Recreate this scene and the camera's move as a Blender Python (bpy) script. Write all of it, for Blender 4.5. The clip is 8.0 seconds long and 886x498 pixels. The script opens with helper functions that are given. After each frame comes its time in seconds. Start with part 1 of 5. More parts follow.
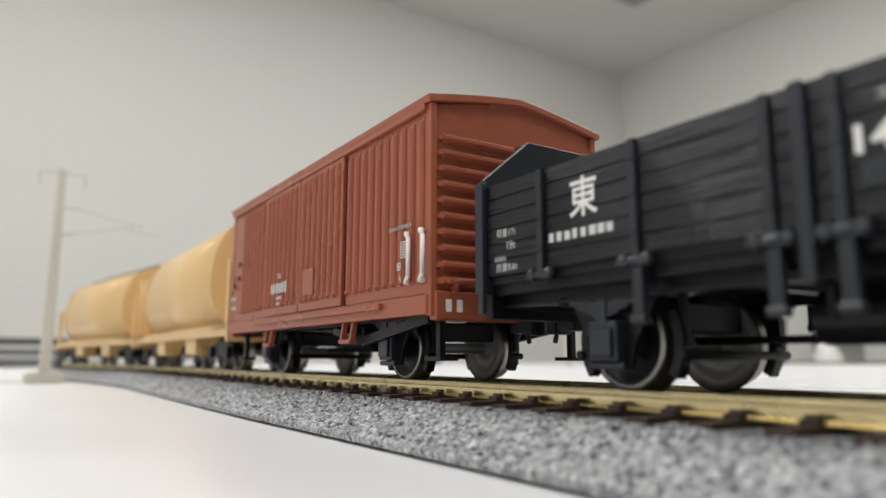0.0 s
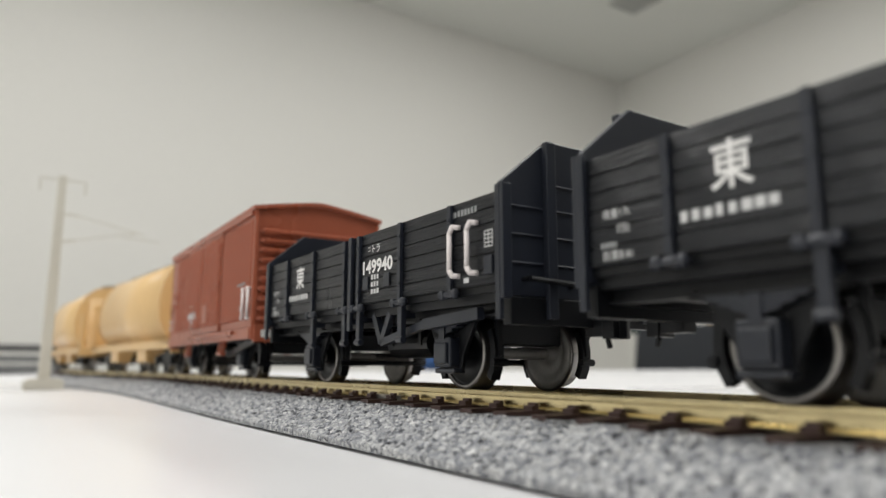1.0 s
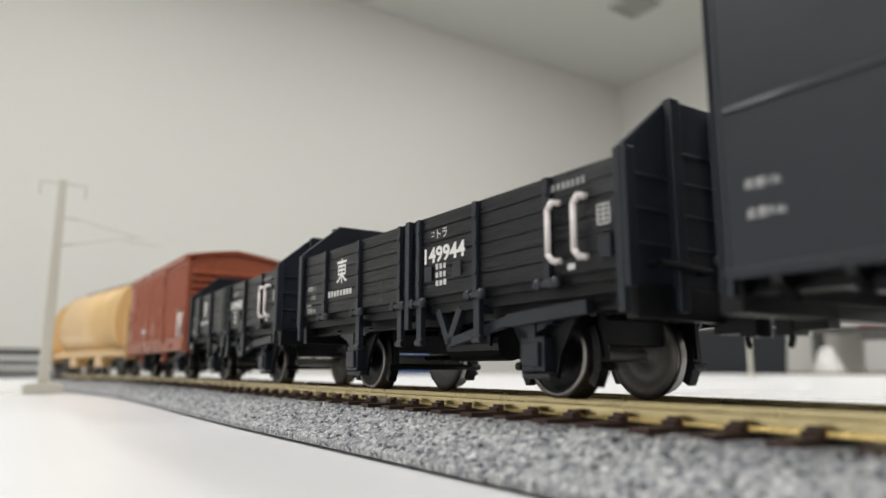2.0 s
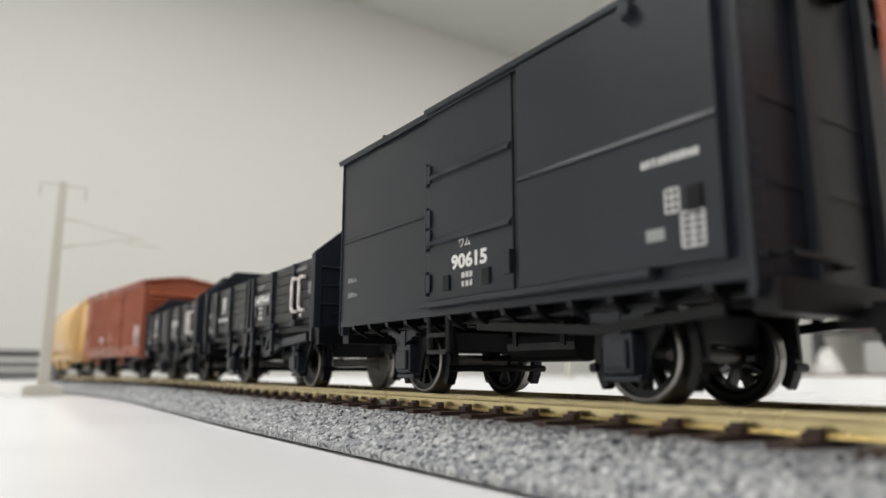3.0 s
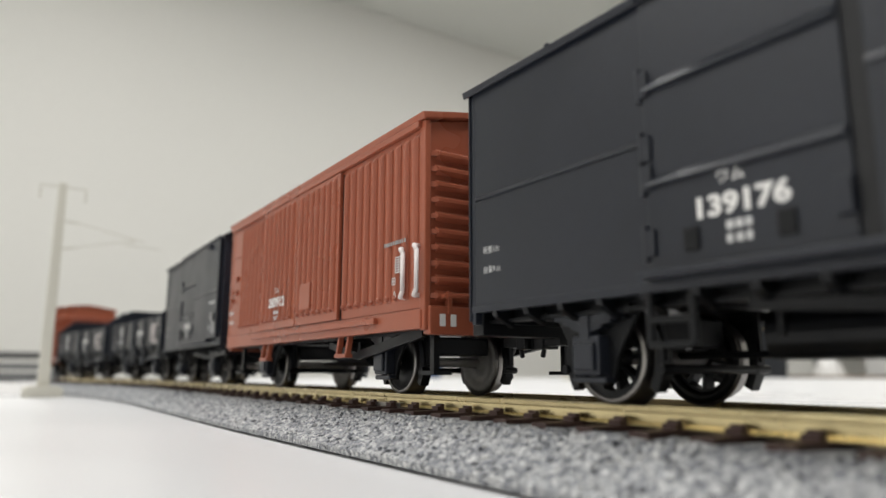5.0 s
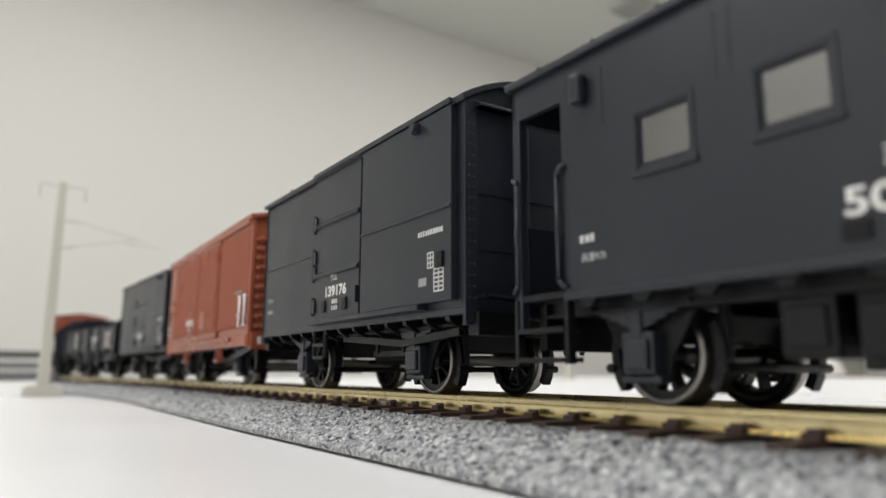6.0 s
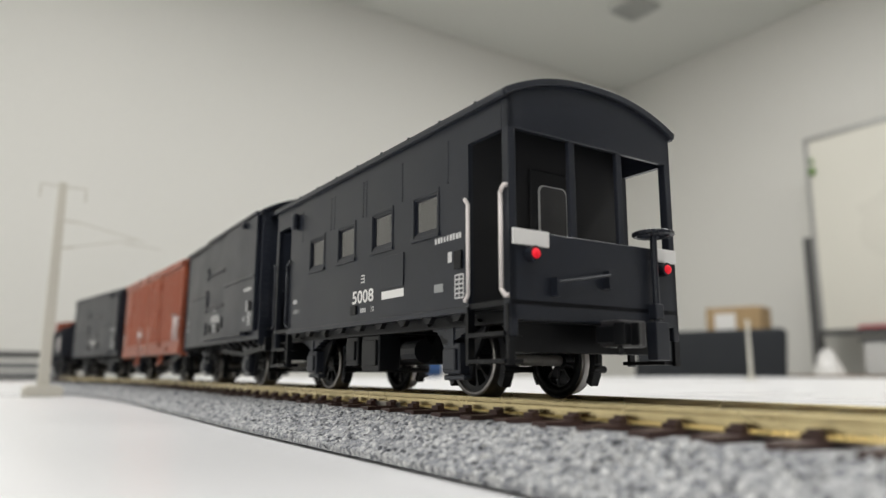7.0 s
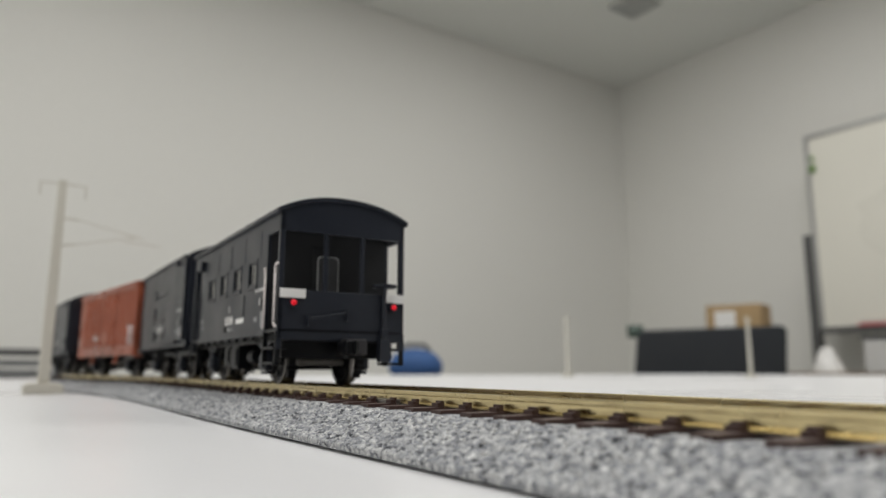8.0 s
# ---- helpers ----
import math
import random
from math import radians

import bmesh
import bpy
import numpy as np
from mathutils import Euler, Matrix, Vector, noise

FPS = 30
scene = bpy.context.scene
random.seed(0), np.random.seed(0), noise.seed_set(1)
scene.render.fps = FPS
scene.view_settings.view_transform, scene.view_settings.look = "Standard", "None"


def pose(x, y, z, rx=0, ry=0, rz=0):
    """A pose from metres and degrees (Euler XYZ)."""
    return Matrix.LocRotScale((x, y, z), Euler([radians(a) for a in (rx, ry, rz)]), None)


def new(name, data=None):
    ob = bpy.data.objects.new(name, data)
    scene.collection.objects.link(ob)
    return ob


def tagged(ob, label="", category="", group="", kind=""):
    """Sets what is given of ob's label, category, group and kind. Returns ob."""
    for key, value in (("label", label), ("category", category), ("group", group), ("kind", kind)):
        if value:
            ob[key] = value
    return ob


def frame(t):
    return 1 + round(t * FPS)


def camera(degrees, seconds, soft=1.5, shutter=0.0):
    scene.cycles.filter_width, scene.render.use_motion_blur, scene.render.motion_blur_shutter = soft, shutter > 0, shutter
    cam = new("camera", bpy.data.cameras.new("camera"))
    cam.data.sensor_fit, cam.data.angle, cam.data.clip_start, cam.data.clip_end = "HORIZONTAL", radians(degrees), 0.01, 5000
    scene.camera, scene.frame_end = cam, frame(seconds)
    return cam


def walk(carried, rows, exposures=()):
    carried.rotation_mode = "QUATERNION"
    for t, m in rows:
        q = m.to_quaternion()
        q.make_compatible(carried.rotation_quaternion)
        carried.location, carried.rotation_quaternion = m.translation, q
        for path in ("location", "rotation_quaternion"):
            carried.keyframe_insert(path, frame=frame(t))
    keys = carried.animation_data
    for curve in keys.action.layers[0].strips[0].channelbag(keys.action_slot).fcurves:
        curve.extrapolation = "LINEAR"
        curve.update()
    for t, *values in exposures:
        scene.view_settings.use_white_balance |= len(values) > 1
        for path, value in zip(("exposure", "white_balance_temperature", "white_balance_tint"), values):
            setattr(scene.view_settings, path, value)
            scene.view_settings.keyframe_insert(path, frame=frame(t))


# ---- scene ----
# Metres; the camera stands on a table at x = 0, y = 0; the track runs off along +y at x = XC.
TABLE = 0.72
RAIL = TABLE + 0.0082          # top of the rails
XC = 0.0705                    # middle of the track
EYE = RAIL + 0.0035
TURN = -33.594

cam = camera(65.27, 8.0)
cam.data.dof.use_dof = True    # a phone lens close to its subject
cam.data.dof.focus_distance = 0.111
cam.data.dof.aperture_fstop = 20.0
PITCH = [(0, 9.02), (0.5, 9.32), (1, 9.56), (1.5, 9.75), (2.2, 9.92), (3, 10.02), (3.5, 10.1), (4, 10.18), (4.5, 10.18), (5, 10.16),
         (5.8, 10.1), (6.5, 10.08), (7, 10.1), (7.5, 10.02), (8, 9.9)]
walk(cam, [(t, pose(0, 0, EYE, 90 + p, -0.1, TURN)) for t, p in PITCH], exposures=[(0, 0.03), (3, 0.09), (6.5, 0.11), (7, 0.0), (7.5, -0.19), (8, -0.3)])

# ---- world and light ----
world = bpy.data.worlds.new("world")
scene.world = world
world.use_nodes = True
world.node_tree.nodes["Background"].inputs[0].default_value = (0.75, 0.8, 0.85, 1)
world.node_tree.nodes["Background"].inputs[1].default_value = 0.05
LAMP_POWER = 17.0


def ceiling_lamp(x, y, w, l):
    lamp = bpy.data.lights.new("troffer_light", "AREA")
    lamp.shape, lamp.size, lamp.size_y, lamp.energy, lamp.color = "RECTANGLE", w, l, LAMP_POWER * w * l / 0.36, (0.99, 0.98, 0.965)
    ob = new("troffer_light", lamp)
    ob.matrix_world = pose(x, y, 2.615, 0, 0, 0)
    return ob


for lx in (-1.7, 0.1, 1.9):
    for ly in (-0.8, 1.2):
        ceiling_lamp(lx, ly, 0.3, 1.2)


# ---- materials ----
def mat(name, color, rough=0.5, metal=0.0, vary=0.06, grain=400.0, bump=0.0, bump_scale=800.0, spec=0.5, coarse=25.0):
    m = bpy.data.materials.new(name)
    m.use_nodes = True
    nt = m.node_tree
    b = nt.nodes["Principled BSDF"]
    b.inputs["Roughness"].default_value, b.inputs["Metallic"].default_value = rough, metal
    b.inputs["Specular IOR Level"].default_value = spec
    co = nt.nodes.new("ShaderNodeTexCoord")
    fine, wide = nt.nodes.new("ShaderNodeTexNoise"), nt.nodes.new("ShaderNodeTexNoise")
    fine.inputs["Scale"].default_value, wide.inputs["Scale"].default_value = grain, coarse
    fine.inputs["Detail"].default_value = 4
    add = nt.nodes.new("ShaderNodeMath")
    add.operation = "ADD"
    for n in (fine, wide):
        nt.links.new(co.outputs["Object"], n.inputs["Vector"])
    nt.links.new(fine.outputs["Fac"], add.inputs[0])
    nt.links.new(wide.outputs["Fac"], add.inputs[1])
    ramp = nt.nodes.new("ShaderNodeMapRange")
    ramp.inputs[1].default_value, ramp.inputs[2].default_value = 0.6, 1.4
    ramp.inputs[3].default_value, ramp.inputs[4].default_value = 1 - vary, 1 + vary
    nt.links.new(add.outputs[0], ramp.inputs[0])
    mul = nt.nodes.new("ShaderNodeVectorMath")
    mul.operation = "SCALE"
    mul.inputs[0].default_value = color
    nt.links.new(ramp.outputs[0], mul.inputs["Scale"])
    nt.links.new(mul.outputs[0], b.inputs["Base Color"])
    rr = nt.nodes.new("ShaderNodeMapRange")
    rr.inputs[1].default_value, rr.inputs[2].default_value = 0.3, 0.7
    rr.inputs[3].default_value, rr.inputs[4].default_value = max(rough - 0.06, 0.02), min(rough + 0.06, 1)
    nt.links.new(wide.outputs["Fac"], rr.inputs[0])
    nt.links.new(rr.outputs[0], b.inputs["Roughness"])
    if bump:
        bn, bt = nt.nodes.new("ShaderNodeBump"), nt.nodes.new("ShaderNodeTexNoise")
        bt.inputs["Scale"].default_value, bt.inputs["Detail"].default_value = bump_scale, 3
        bn.inputs["Strength"].default_value, bn.inputs["Distance"].default_value = bump, 0.0003
        nt.links.new(co.outputs["Object"], bt.inputs["Vector"])
        nt.links.new(bt.outputs["Fac"], bn.inputs["Height"])
        nt.links.new(bn.outputs[0], b.inputs["Normal"])
    return m


M_WALL = mat("wall_paint", (0.84, 0.83, 0.79), 0.75, vary=0.02, grain=40, coarse=0.8, bump=0.05, bump_scale=300)
M_CEIL = mat("ceiling_board", (0.82, 0.83, 0.79), 0.85, vary=0.02, grain=60, coarse=1.0)
M_FLOOR = mat("carpet_tile", (0.34, 0.34, 0.33), 0.95, vary=0.15, grain=900, coarse=4)
M_TABLE = mat("white_laminate", (0.745, 0.745, 0.755), 0.32, vary=0.015, grain=700, coarse=6, spec=0.4)
M_BLACK = mat("black_plastic", (0.0150, 0.0180, 0.0262), 0.34, vary=0.12, grain=900, coarse=60, bump=0.05, bump_scale=4000)
M_UNDER = mat("black_underframe", (0.0046, 0.0052, 0.0066), 0.42, vary=0.15, grain=900, coarse=90, spec=0.3)
M_BROWN = mat("red_brown_plastic", (0.335, 0.094, 0.050), 0.3, vary=0.05, grain=900, coarse=60, bump=0.03, bump_scale=4000)
M_CREAM = mat("cream_ochre_plastic", (0.74, 0.50, 0.235), 0.35, vary=0.06, grain=800, coarse=50)
M_BRASS = mat("brass_rail", (0.68, 0.57, 0.32), 0.27, 1.0, vary=0.10, grain=1500, coarse=60)
M_SLEEPER = mat("dark_brown_sleeper", (0.055, 0.028, 0.024), 0.5, vary=0.2, grain=900, coarse=100)
M_STEEL = mat("nickel_tyre", (0.29, 0.275, 0.26), 0.35, 1.0, vary=0.1, grain=2000, coarse=200)
M_DULL = mat("dull_zinc_wheel", (0.40, 0.39, 0.37), 0.5, 0.35, vary=0.15, grain=1500, coarse=200)
M_WHITE = mat("white_print", (0.80, 0.79, 0.77), 0.5, vary=0.03)
M_PINKW = mat("white_painted_handle", (0.78, 0.72, 0.70), 0.45, vary=0.03)
M_GREY = mat("grey_print", (0.30, 0.31, 0.31), 0.5, vary=0.04)
M_PRINT = mat("thin_white_print", (0.62, 0.62, 0.615), 0.5, vary=0.05)
M_POLE = mat("beige_mast_plastic", (0.60, 0.58, 0.51), 0.5, vary=0.04)
# Darker copy of the black plastic, with the shade of recesses in its colour.
M_SHADED = mat("black_in_shade", (0.008, 0.0085, 0.010), 0.6, vary=0.1)
M_PALE = mat("pale_window_lining", (0.42, 0.41, 0.38), 0.4, vary=0.08, grain=500, coarse=150)


def ballast_material():
    m = mat("grey_ballast", (0.36, 0.37, 0.39), 0.8, vary=0.05)
    nt = m.node_tree
    b = nt.nodes["Principled BSDF"]
    co = nt.nodes.new("ShaderNodeTexCoord")
    v = nt.nodes.new("ShaderNodeTexVoronoi")
    v.inputs["Scale"].default_value = 1700
    n = nt.nodes.new("ShaderNodeTexNoise")
    n.inputs["Scale"].default_value, n.inputs["Detail"].default_value = 700, 5
    ramp = nt.nodes.new("ShaderNodeValToRGB")
    cr = ramp.color_ramp
    cr.elements[0].color, cr.elements[0].position = (0.05, 0.053, 0.062, 1), 0.24
    cr.elements[1].color, cr.elements[1].position = (0.72, 0.72, 0.71, 1), 1.0
    for p, c in ((0.36, (0.25, 0.26, 0.285, 1)), (0.68, (0.44, 0.447, 0.46, 1))):
        cr.elements.new(p).color = c
    mix = nt.nodes.new("ShaderNodeMath")
    mix.operation = "MULTIPLY_ADD"
    mix.inputs[1].default_value = 0.7
    sep = nt.nodes.new("ShaderNodeSeparateColor")
    nt.links.new(co.outputs["Object"], v.inputs["Vector"])
    nt.links.new(co.outputs["Object"], n.inputs["Vector"])
    nt.links.new(v.outputs["Color"], sep.inputs[0])
    half = nt.nodes.new("ShaderNodeMath")
    half.operation = "MULTIPLY"
    half.inputs[1].default_value = 0.5
    nt.links.new(n.outputs["Fac"], half.inputs[0])
    nt.links.new(sep.outputs[0], mix.inputs[0])
    nt.links.new(half.outputs[0], mix.inputs[2])
    nt.links.new(mix.outputs[0], ramp.inputs[0])
    nt.links.new(ramp.outputs[0], b.inputs["Base Color"])
    bump = nt.nodes.new("ShaderNodeBump")
    bump.inputs["Strength"].default_value, bump.inputs["Distance"].default_value = 1.0, 0.0007
    nt.links.new(v.outputs["Distance"], bump.inputs["Height"])
    bump.invert = True
    nt.links.new(bump.outputs[0], b.inputs["Normal"])
    return m


M_BALLAST = ballast_material()


def emit_mat(name, color, strength):
    m = bpy.data.materials.new(name)
    m.use_nodes = True
    b = m.node_tree.nodes["Principled BSDF"]
    b.inputs["Base Color"].default_value = (*color, 1)
    b.inputs["Emission Color"].default_value, b.inputs["Emission Strength"].default_value = (*color, 1), strength
    return m


M_TAIL = emit_mat("red_tail_lens", (0.8, 0.004, 0.02), 0.4)
M_PANEL = emit_mat("lit_diffuser", (1.0, 0.97, 0.92), 1.0)


def glass_material():
    m = bpy.data.materials.new("clear_glazing")
    m.use_nodes = True
    nt = m.node_tree
    nt.nodes.clear()
    out, mix = nt.nodes.new("ShaderNodeOutputMaterial"), nt.nodes.new("ShaderNodeMixShader")
    tr, gl = nt.nodes.new("ShaderNodeBsdfTransparent"), nt.nodes.new("ShaderNodeBsdfGlossy")
    tr.inputs[0].default_value = (0.9, 0.92, 0.92, 1)
    gl.inputs["Roughness"].default_value = 0.08
    fr = nt.nodes.new("ShaderNodeFresnel")
    fr.inputs[0].default_value = 3.0
    nt.links.new(fr.outputs[0], mix.inputs[0])
    nt.links.new(tr.outputs[0], mix.inputs[1])
    nt.links.new(gl.outputs[0], mix.inputs[2])
    nt.links.new(mix.outputs[0], out.inputs[0])
    return m


M_GLASS = glass_material()
M_DOORGLASS = mat("dark_door_glass", (0.09, 0.09, 0.092), 0.1, vary=0.1)


# ---- mesh helpers; wagon parts are drawn in millimetres ----
MM = 0.001


def box(bm, x0, x1, y0, y1, z0, z1, k=MM):
    m = Matrix.Translation(((x0 + x1) / 2 * k, (y0 + y1) / 2 * k, (z0 + z1) / 2 * k)) @ Matrix.Diagonal(
        (abs(x1 - x0) * k, abs(y1 - y0) * k, abs(z1 - z0) * k, 1))
    bmesh.ops.create_cube(bm, size=1, matrix=m)


def bar(bm, a, b, r, seg=6, k=MM):
    a, b = Vector(a) * k, Vector(b) * k
    d = b - a
    m = Matrix.Translation((a + b) / 2) @ d.to_track_quat("Z", "Y").to_matrix().to_4x4()
    bmesh.ops.create_cone(bm, cap_ends=True, segments=seg, radius1=r * k, radius2=r * k, depth=d.length, matrix=m)


def strut(bm, a, b, w, h, k=MM):
    """A straight rectangular bar from a to b."""
    a, b = Vector(a) * k, Vector(b) * k
    d = b - a
    m = Matrix.Translation((a + b) / 2) @ d.to_track_quat("Z", "Y").to_matrix().to_4x4() @ Matrix.Diagonal((w * k, h * k, d.length, 1))
    bmesh.ops.create_cube(bm, size=1, matrix=m)


def prism(bm, pts, axis, lo, hi, k=MM):
    """A polygon in the plane across an axis ('x': pts are (y, z); 'y': (x, z); 'z': (x, y)), drawn out from lo to hi."""
    def at(p, c):
        return Vector((c, p[0], p[1]) if axis == "x" else (p[0], c, p[1]) if axis == "y" else (p[0], p[1], c)) * k
    va, vb = [bm.verts.new(at(p, lo)) for p in pts], [bm.verts.new(at(p, hi)) for p in pts]
    bm.faces.new(va)
    bm.faces.new(vb[::-1])
    for i in range(len(pts)):
        j = (i + 1) % len(pts)
        bm.faces.new((va[j], va[i], vb[i], vb[j]))


def part(name, bm, material, parent=None, label="", bevel=0.0, smooth=False):
    bmesh.ops.recalc_face_normals(bm, faces=bm.faces)
    if smooth:
        for f in bm.faces:
            f.smooth = True
    me = bpy.data.meshes.new(name)
    bm.to_mesh(me)
    bm.free()
    me.materials.append(material)
    ob = new(name, me)
    if parent:
        ob.parent = parent
    if label:
        tagged(ob, label)
    if bevel:
        md = ob.modifiers.new("bevel", "BEVEL")
        md.width, md.segments, md.limit_method, md.angle_limit = bevel * MM, 2, "ANGLE", radians(40)
        md.use_clamp_overlap = True
    return ob


def simple(name, material, parent, *boxes, label="", bevel=0.0):
    bm = bmesh.new()
    for b in boxes:
        box(bm, *b)
    return part(name, bm, material, parent, label, bevel)


NEAR = Matrix(((0, 0, -1, 0), (-1, 0, 0, 0), (0, 1, 0, 0), (0, 0, 0, 1)))    # lettering on the side towards the camera
REAR = Matrix(((1, 0, 0, 0), (0, 0, -1, 0), (0, 1, 0, 0), (0, 0, 0, 1)))     # lettering on the tail end


def lettering(name, text, height, m, where, parent, material=None, width=None, bold=0.0):
    """Printed characters, height in mm over the digits, centred on where (mm)."""
    cu = bpy.data.curves.new(name, "FONT")
    cu.body, cu.size, cu.align_x, cu.align_y, cu.offset = text, 1.0, "LEFT", "BOTTOM_BASELINE", bold
    cu.resolution_u = 3
    tmp = bpy.data.objects.new(name, cu)
    scene.collection.objects.link(tmp)
    dg = bpy.context.evaluated_depsgraph_get()
    me = bpy.data.meshes.new_from_object(tmp.evaluated_get(dg))
    bpy.data.objects.remove(tmp)
    if not me.vertices:
        return None
    co = np.array([v.co[:] for v in me.vertices])
    lo, hi = co.min(0), co.max(0)
    sy = height * MM / max(hi[1] - lo[1], 1e-6)
    sx = sy if width is None else width * MM / max(hi[0] - lo[0], 1e-6)
    fit = Matrix.Translation(Vector(where) * MM) @ m @ Matrix.Diagonal((sx, sy, 1, 1)) @ Matrix.Translation(
        (-(lo[0] + hi[0]) / 2, -(lo[1] + hi[1]) / 2, 0))
    me.transform(fit)
    me.materials.clear()
    me.materials.append(material or M_WHITE)
    ob = new(name, me)
    ob.parent = parent
    return ob


def dashes(name, parent, x, y0, z, w, h, n, material=None, seed=1):
    """A line of small print that cannot be read: short upright bars on the near side, from y0 towards the tail."""
    rnd = random.Random(seed)
    bm = bmesh.new()
    step = w / n
    for i in range(n):
        a = y0 - i * step
        box(bm, x - 0.03, x, a - step * rnd.uniform(0.55, 0.8), a, z - h / 2, z + h / 2 * rnd.uniform(0.7, 1))
    return part(name, bm, material or M_PRINT, parent)


def print_grid(parent, x, y0, y1, z0, z1, rows, line=0.16):
    """A small printed table that cannot be read: a frame with ruled lines, on the near side."""
    bm = bmesh.new()
    for i in range(rows + 1):
        z = z0 + (z1 - z0) * i / rows
        box(bm, x - 0.03, x, y0, y1, z - line / 2, z + line / 2)
    for y in (y0, (y0 + y1) / 2, y1):
        box(bm, x - 0.03, x, y - line / 2, y + line / 2, z0, z1)
    return tagged(part("printed_box", bm, M_PRINT, parent), kind="stuff")


# ---- the line of the track and the way of the train ----
BEND = [(-1.2, 0.0), (0.0, 0.0), (0.13, 0.0), (0.17, 0.0008), (0.21, 0.002), (0.25, 0.0031), (0.29, 0.0038), (0.32, 0.0032), (0.35, 0.0012), (0.38, -0.0015),
        (0.41, -0.0052), (0.44, -0.0100), (0.47, -0.0142), (0.5, -0.0157), (0.55, -0.0125), (0.6, -0.0075), (0.7, 0.003), (0.8, 0.014), (1.0, 0.04), (1.2, 0.08)]


def track_x(y):
    """Where the middle of the track lies at y: a smooth line through the bend."""
    p = BEND
    i = max(0, min(len(p) - 2, sum(1 for q in p if q[0] <= y) - 1))

    def slope(j):
        a, b = p[max(j - 1, 0)], p[min(j + 1, len(p) - 1)]
        return (b[1] - a[1]) / (b[0] - a[0])
    (y0, v0), (y1, v1) = p[i], p[i + 1]
    h, u = y1 - y0, (y - y0) / (y1 - y0)
    if u > 1:
        return XC + v1 + slope(i + 1) * (y - y1)
    return XC + (2 * u**3 - 3 * u**2 + 1) * v0 + (u**3 - 2 * u**2 + u) * h * slope(i) + (3 * u**2 - 2 * u**3) * v1 + (u**3 - u**2) * h * slope(i + 1)


RUN = [(0, 0.0105), (0.5, 0.0515), (1, 0.0922), (1.5, 0.1326), (2.2, 0.1879), (3, 0.2505), (3.5, 0.2906), (4, 0.3314), (4.5, 0.3718), (5, 0.4132),
       (5.8, 0.4789), (6.5, 0.5382), (7, 0.5808), (7.5, 0.6222), (8, 0.6628)]


def run(t):
    """How far the train has come at t seconds, smoothly."""
    return float(np.interp(t, [r[0] for r in RUN], [r[1] for r in RUN]))


def at_track(y, base):
    """The pose of a vehicle whose middle is at y: both its axles on the line."""
    a, b = track_x(y - base / 2), track_x(y + base / 2)
    return pose((a + b) / 2, y, RAIL, 0, 0, -math.degrees(math.atan2(b - a, base)))


TRAIN = []                     # (vehicle, place in the train, wheelbase)
WHEELS = []                    # (wheelset, y in its vehicle or bogie)
WR = 5.35                      # wheel radius, mm


# ---- room ----
def slab(name, x0, x1, y0, y1, z0, z1, material, label, category="wall"):
    bm = bmesh.new()
    box(bm, x0, x1, y0, y1, z0, z1, 1)
    return tagged(part(name, bm, material), label, category, kind="structure")


X0, X1, Y0, Y1, TOP = -2.5, 3.47, -4.2, 3.05, 2.63
slab("floor", X0 - 0.1, X1 + 0.1, Y0 - 0.1, Y1 + 0.1, -0.08, 0.0, M_FLOOR, "dark grey carpet tile floor of the room", "floor")
slab("ceiling", X0 - 0.1, X1 + 0.1, Y0 - 0.1, Y1 + 0.1, TOP, TOP + 0.08, M_CEIL, "plain white board ceiling", "ceiling")
slab("wall_north", X0 - 0.1, X1 + 0.1, Y1, Y1 + 0.1, 0, TOP, M_WALL, "plain off-white painted wall")
# Unseen south wall, made dark so the wagons' end faces reflect little.
M_DARKWALL = mat("dark_unseen_wall", (0.045, 0.045, 0.05), 0.9, vary=0.1, grain=200, coarse=3)
slab("wall_south", X0 - 0.1, X1 + 0.1, Y0 - 0.1, Y0, 0, TOP, M_DARKWALL, "unseen wall behind the camera, made dark to dim reflections")
slab("wall_east", X1, X1 + 0.1, Y0, Y1, 0, TOP, M_WALL, "plain off-white painted wall behind the whiteboard")
# Unseen west wall, set close in to brighten reflections on the wagon sides.
slab("wall_west", X0 - 0.1, X0, Y0, Y1, 0, TOP, M_WALL, "plain off-white painted wall")
M_VENT = mat("grey_vent", (0.52, 0.53, 0.51), 0.6, vary=0.05, grain=50, coarse=8)
M_ALU = mat("brushed_aluminium", (0.46, 0.46, 0.45), 0.4, 0.8, vary=0.05, grain=60, coarse=5)
M_DARK = mat("dark_grey_steel", (0.10, 0.10, 0.10), 0.45, vary=0.06, grain=60, coarse=5)
M_BOARD = mat("whiteboard_enamel", (0.80, 0.78, 0.70), 0.3, vary=0.01, grain=30, coarse=2)
M_CARD = mat("cardboard", (0.42, 0.29, 0.15), 0.8, vary=0.08, grain=120, coarse=12)
M_LEATHER = mat("black_fabric", (0.018, 0.021, 0.026), 0.7, vary=0.15, grain=500, coarse=10, bump=0.3, bump_scale=900)
M_RED = mat("red_felt", (0.55, 0.06, 0.07), 0.8, vary=0.06, grain=200, coarse=20)
M_BLUE = mat("blue_fabric", (0.035, 0.10, 0.27), 0.75, vary=0.12, grain=300, coarse=12)
M_MESH = mat("grey_mesh", (0.19, 0.195, 0.2), 0.7, vary=0.15, grain=300, coarse=20)
M_GREEN = mat("green_plastic", (0.14, 0.27, 0.05), 0.5, vary=0.05)


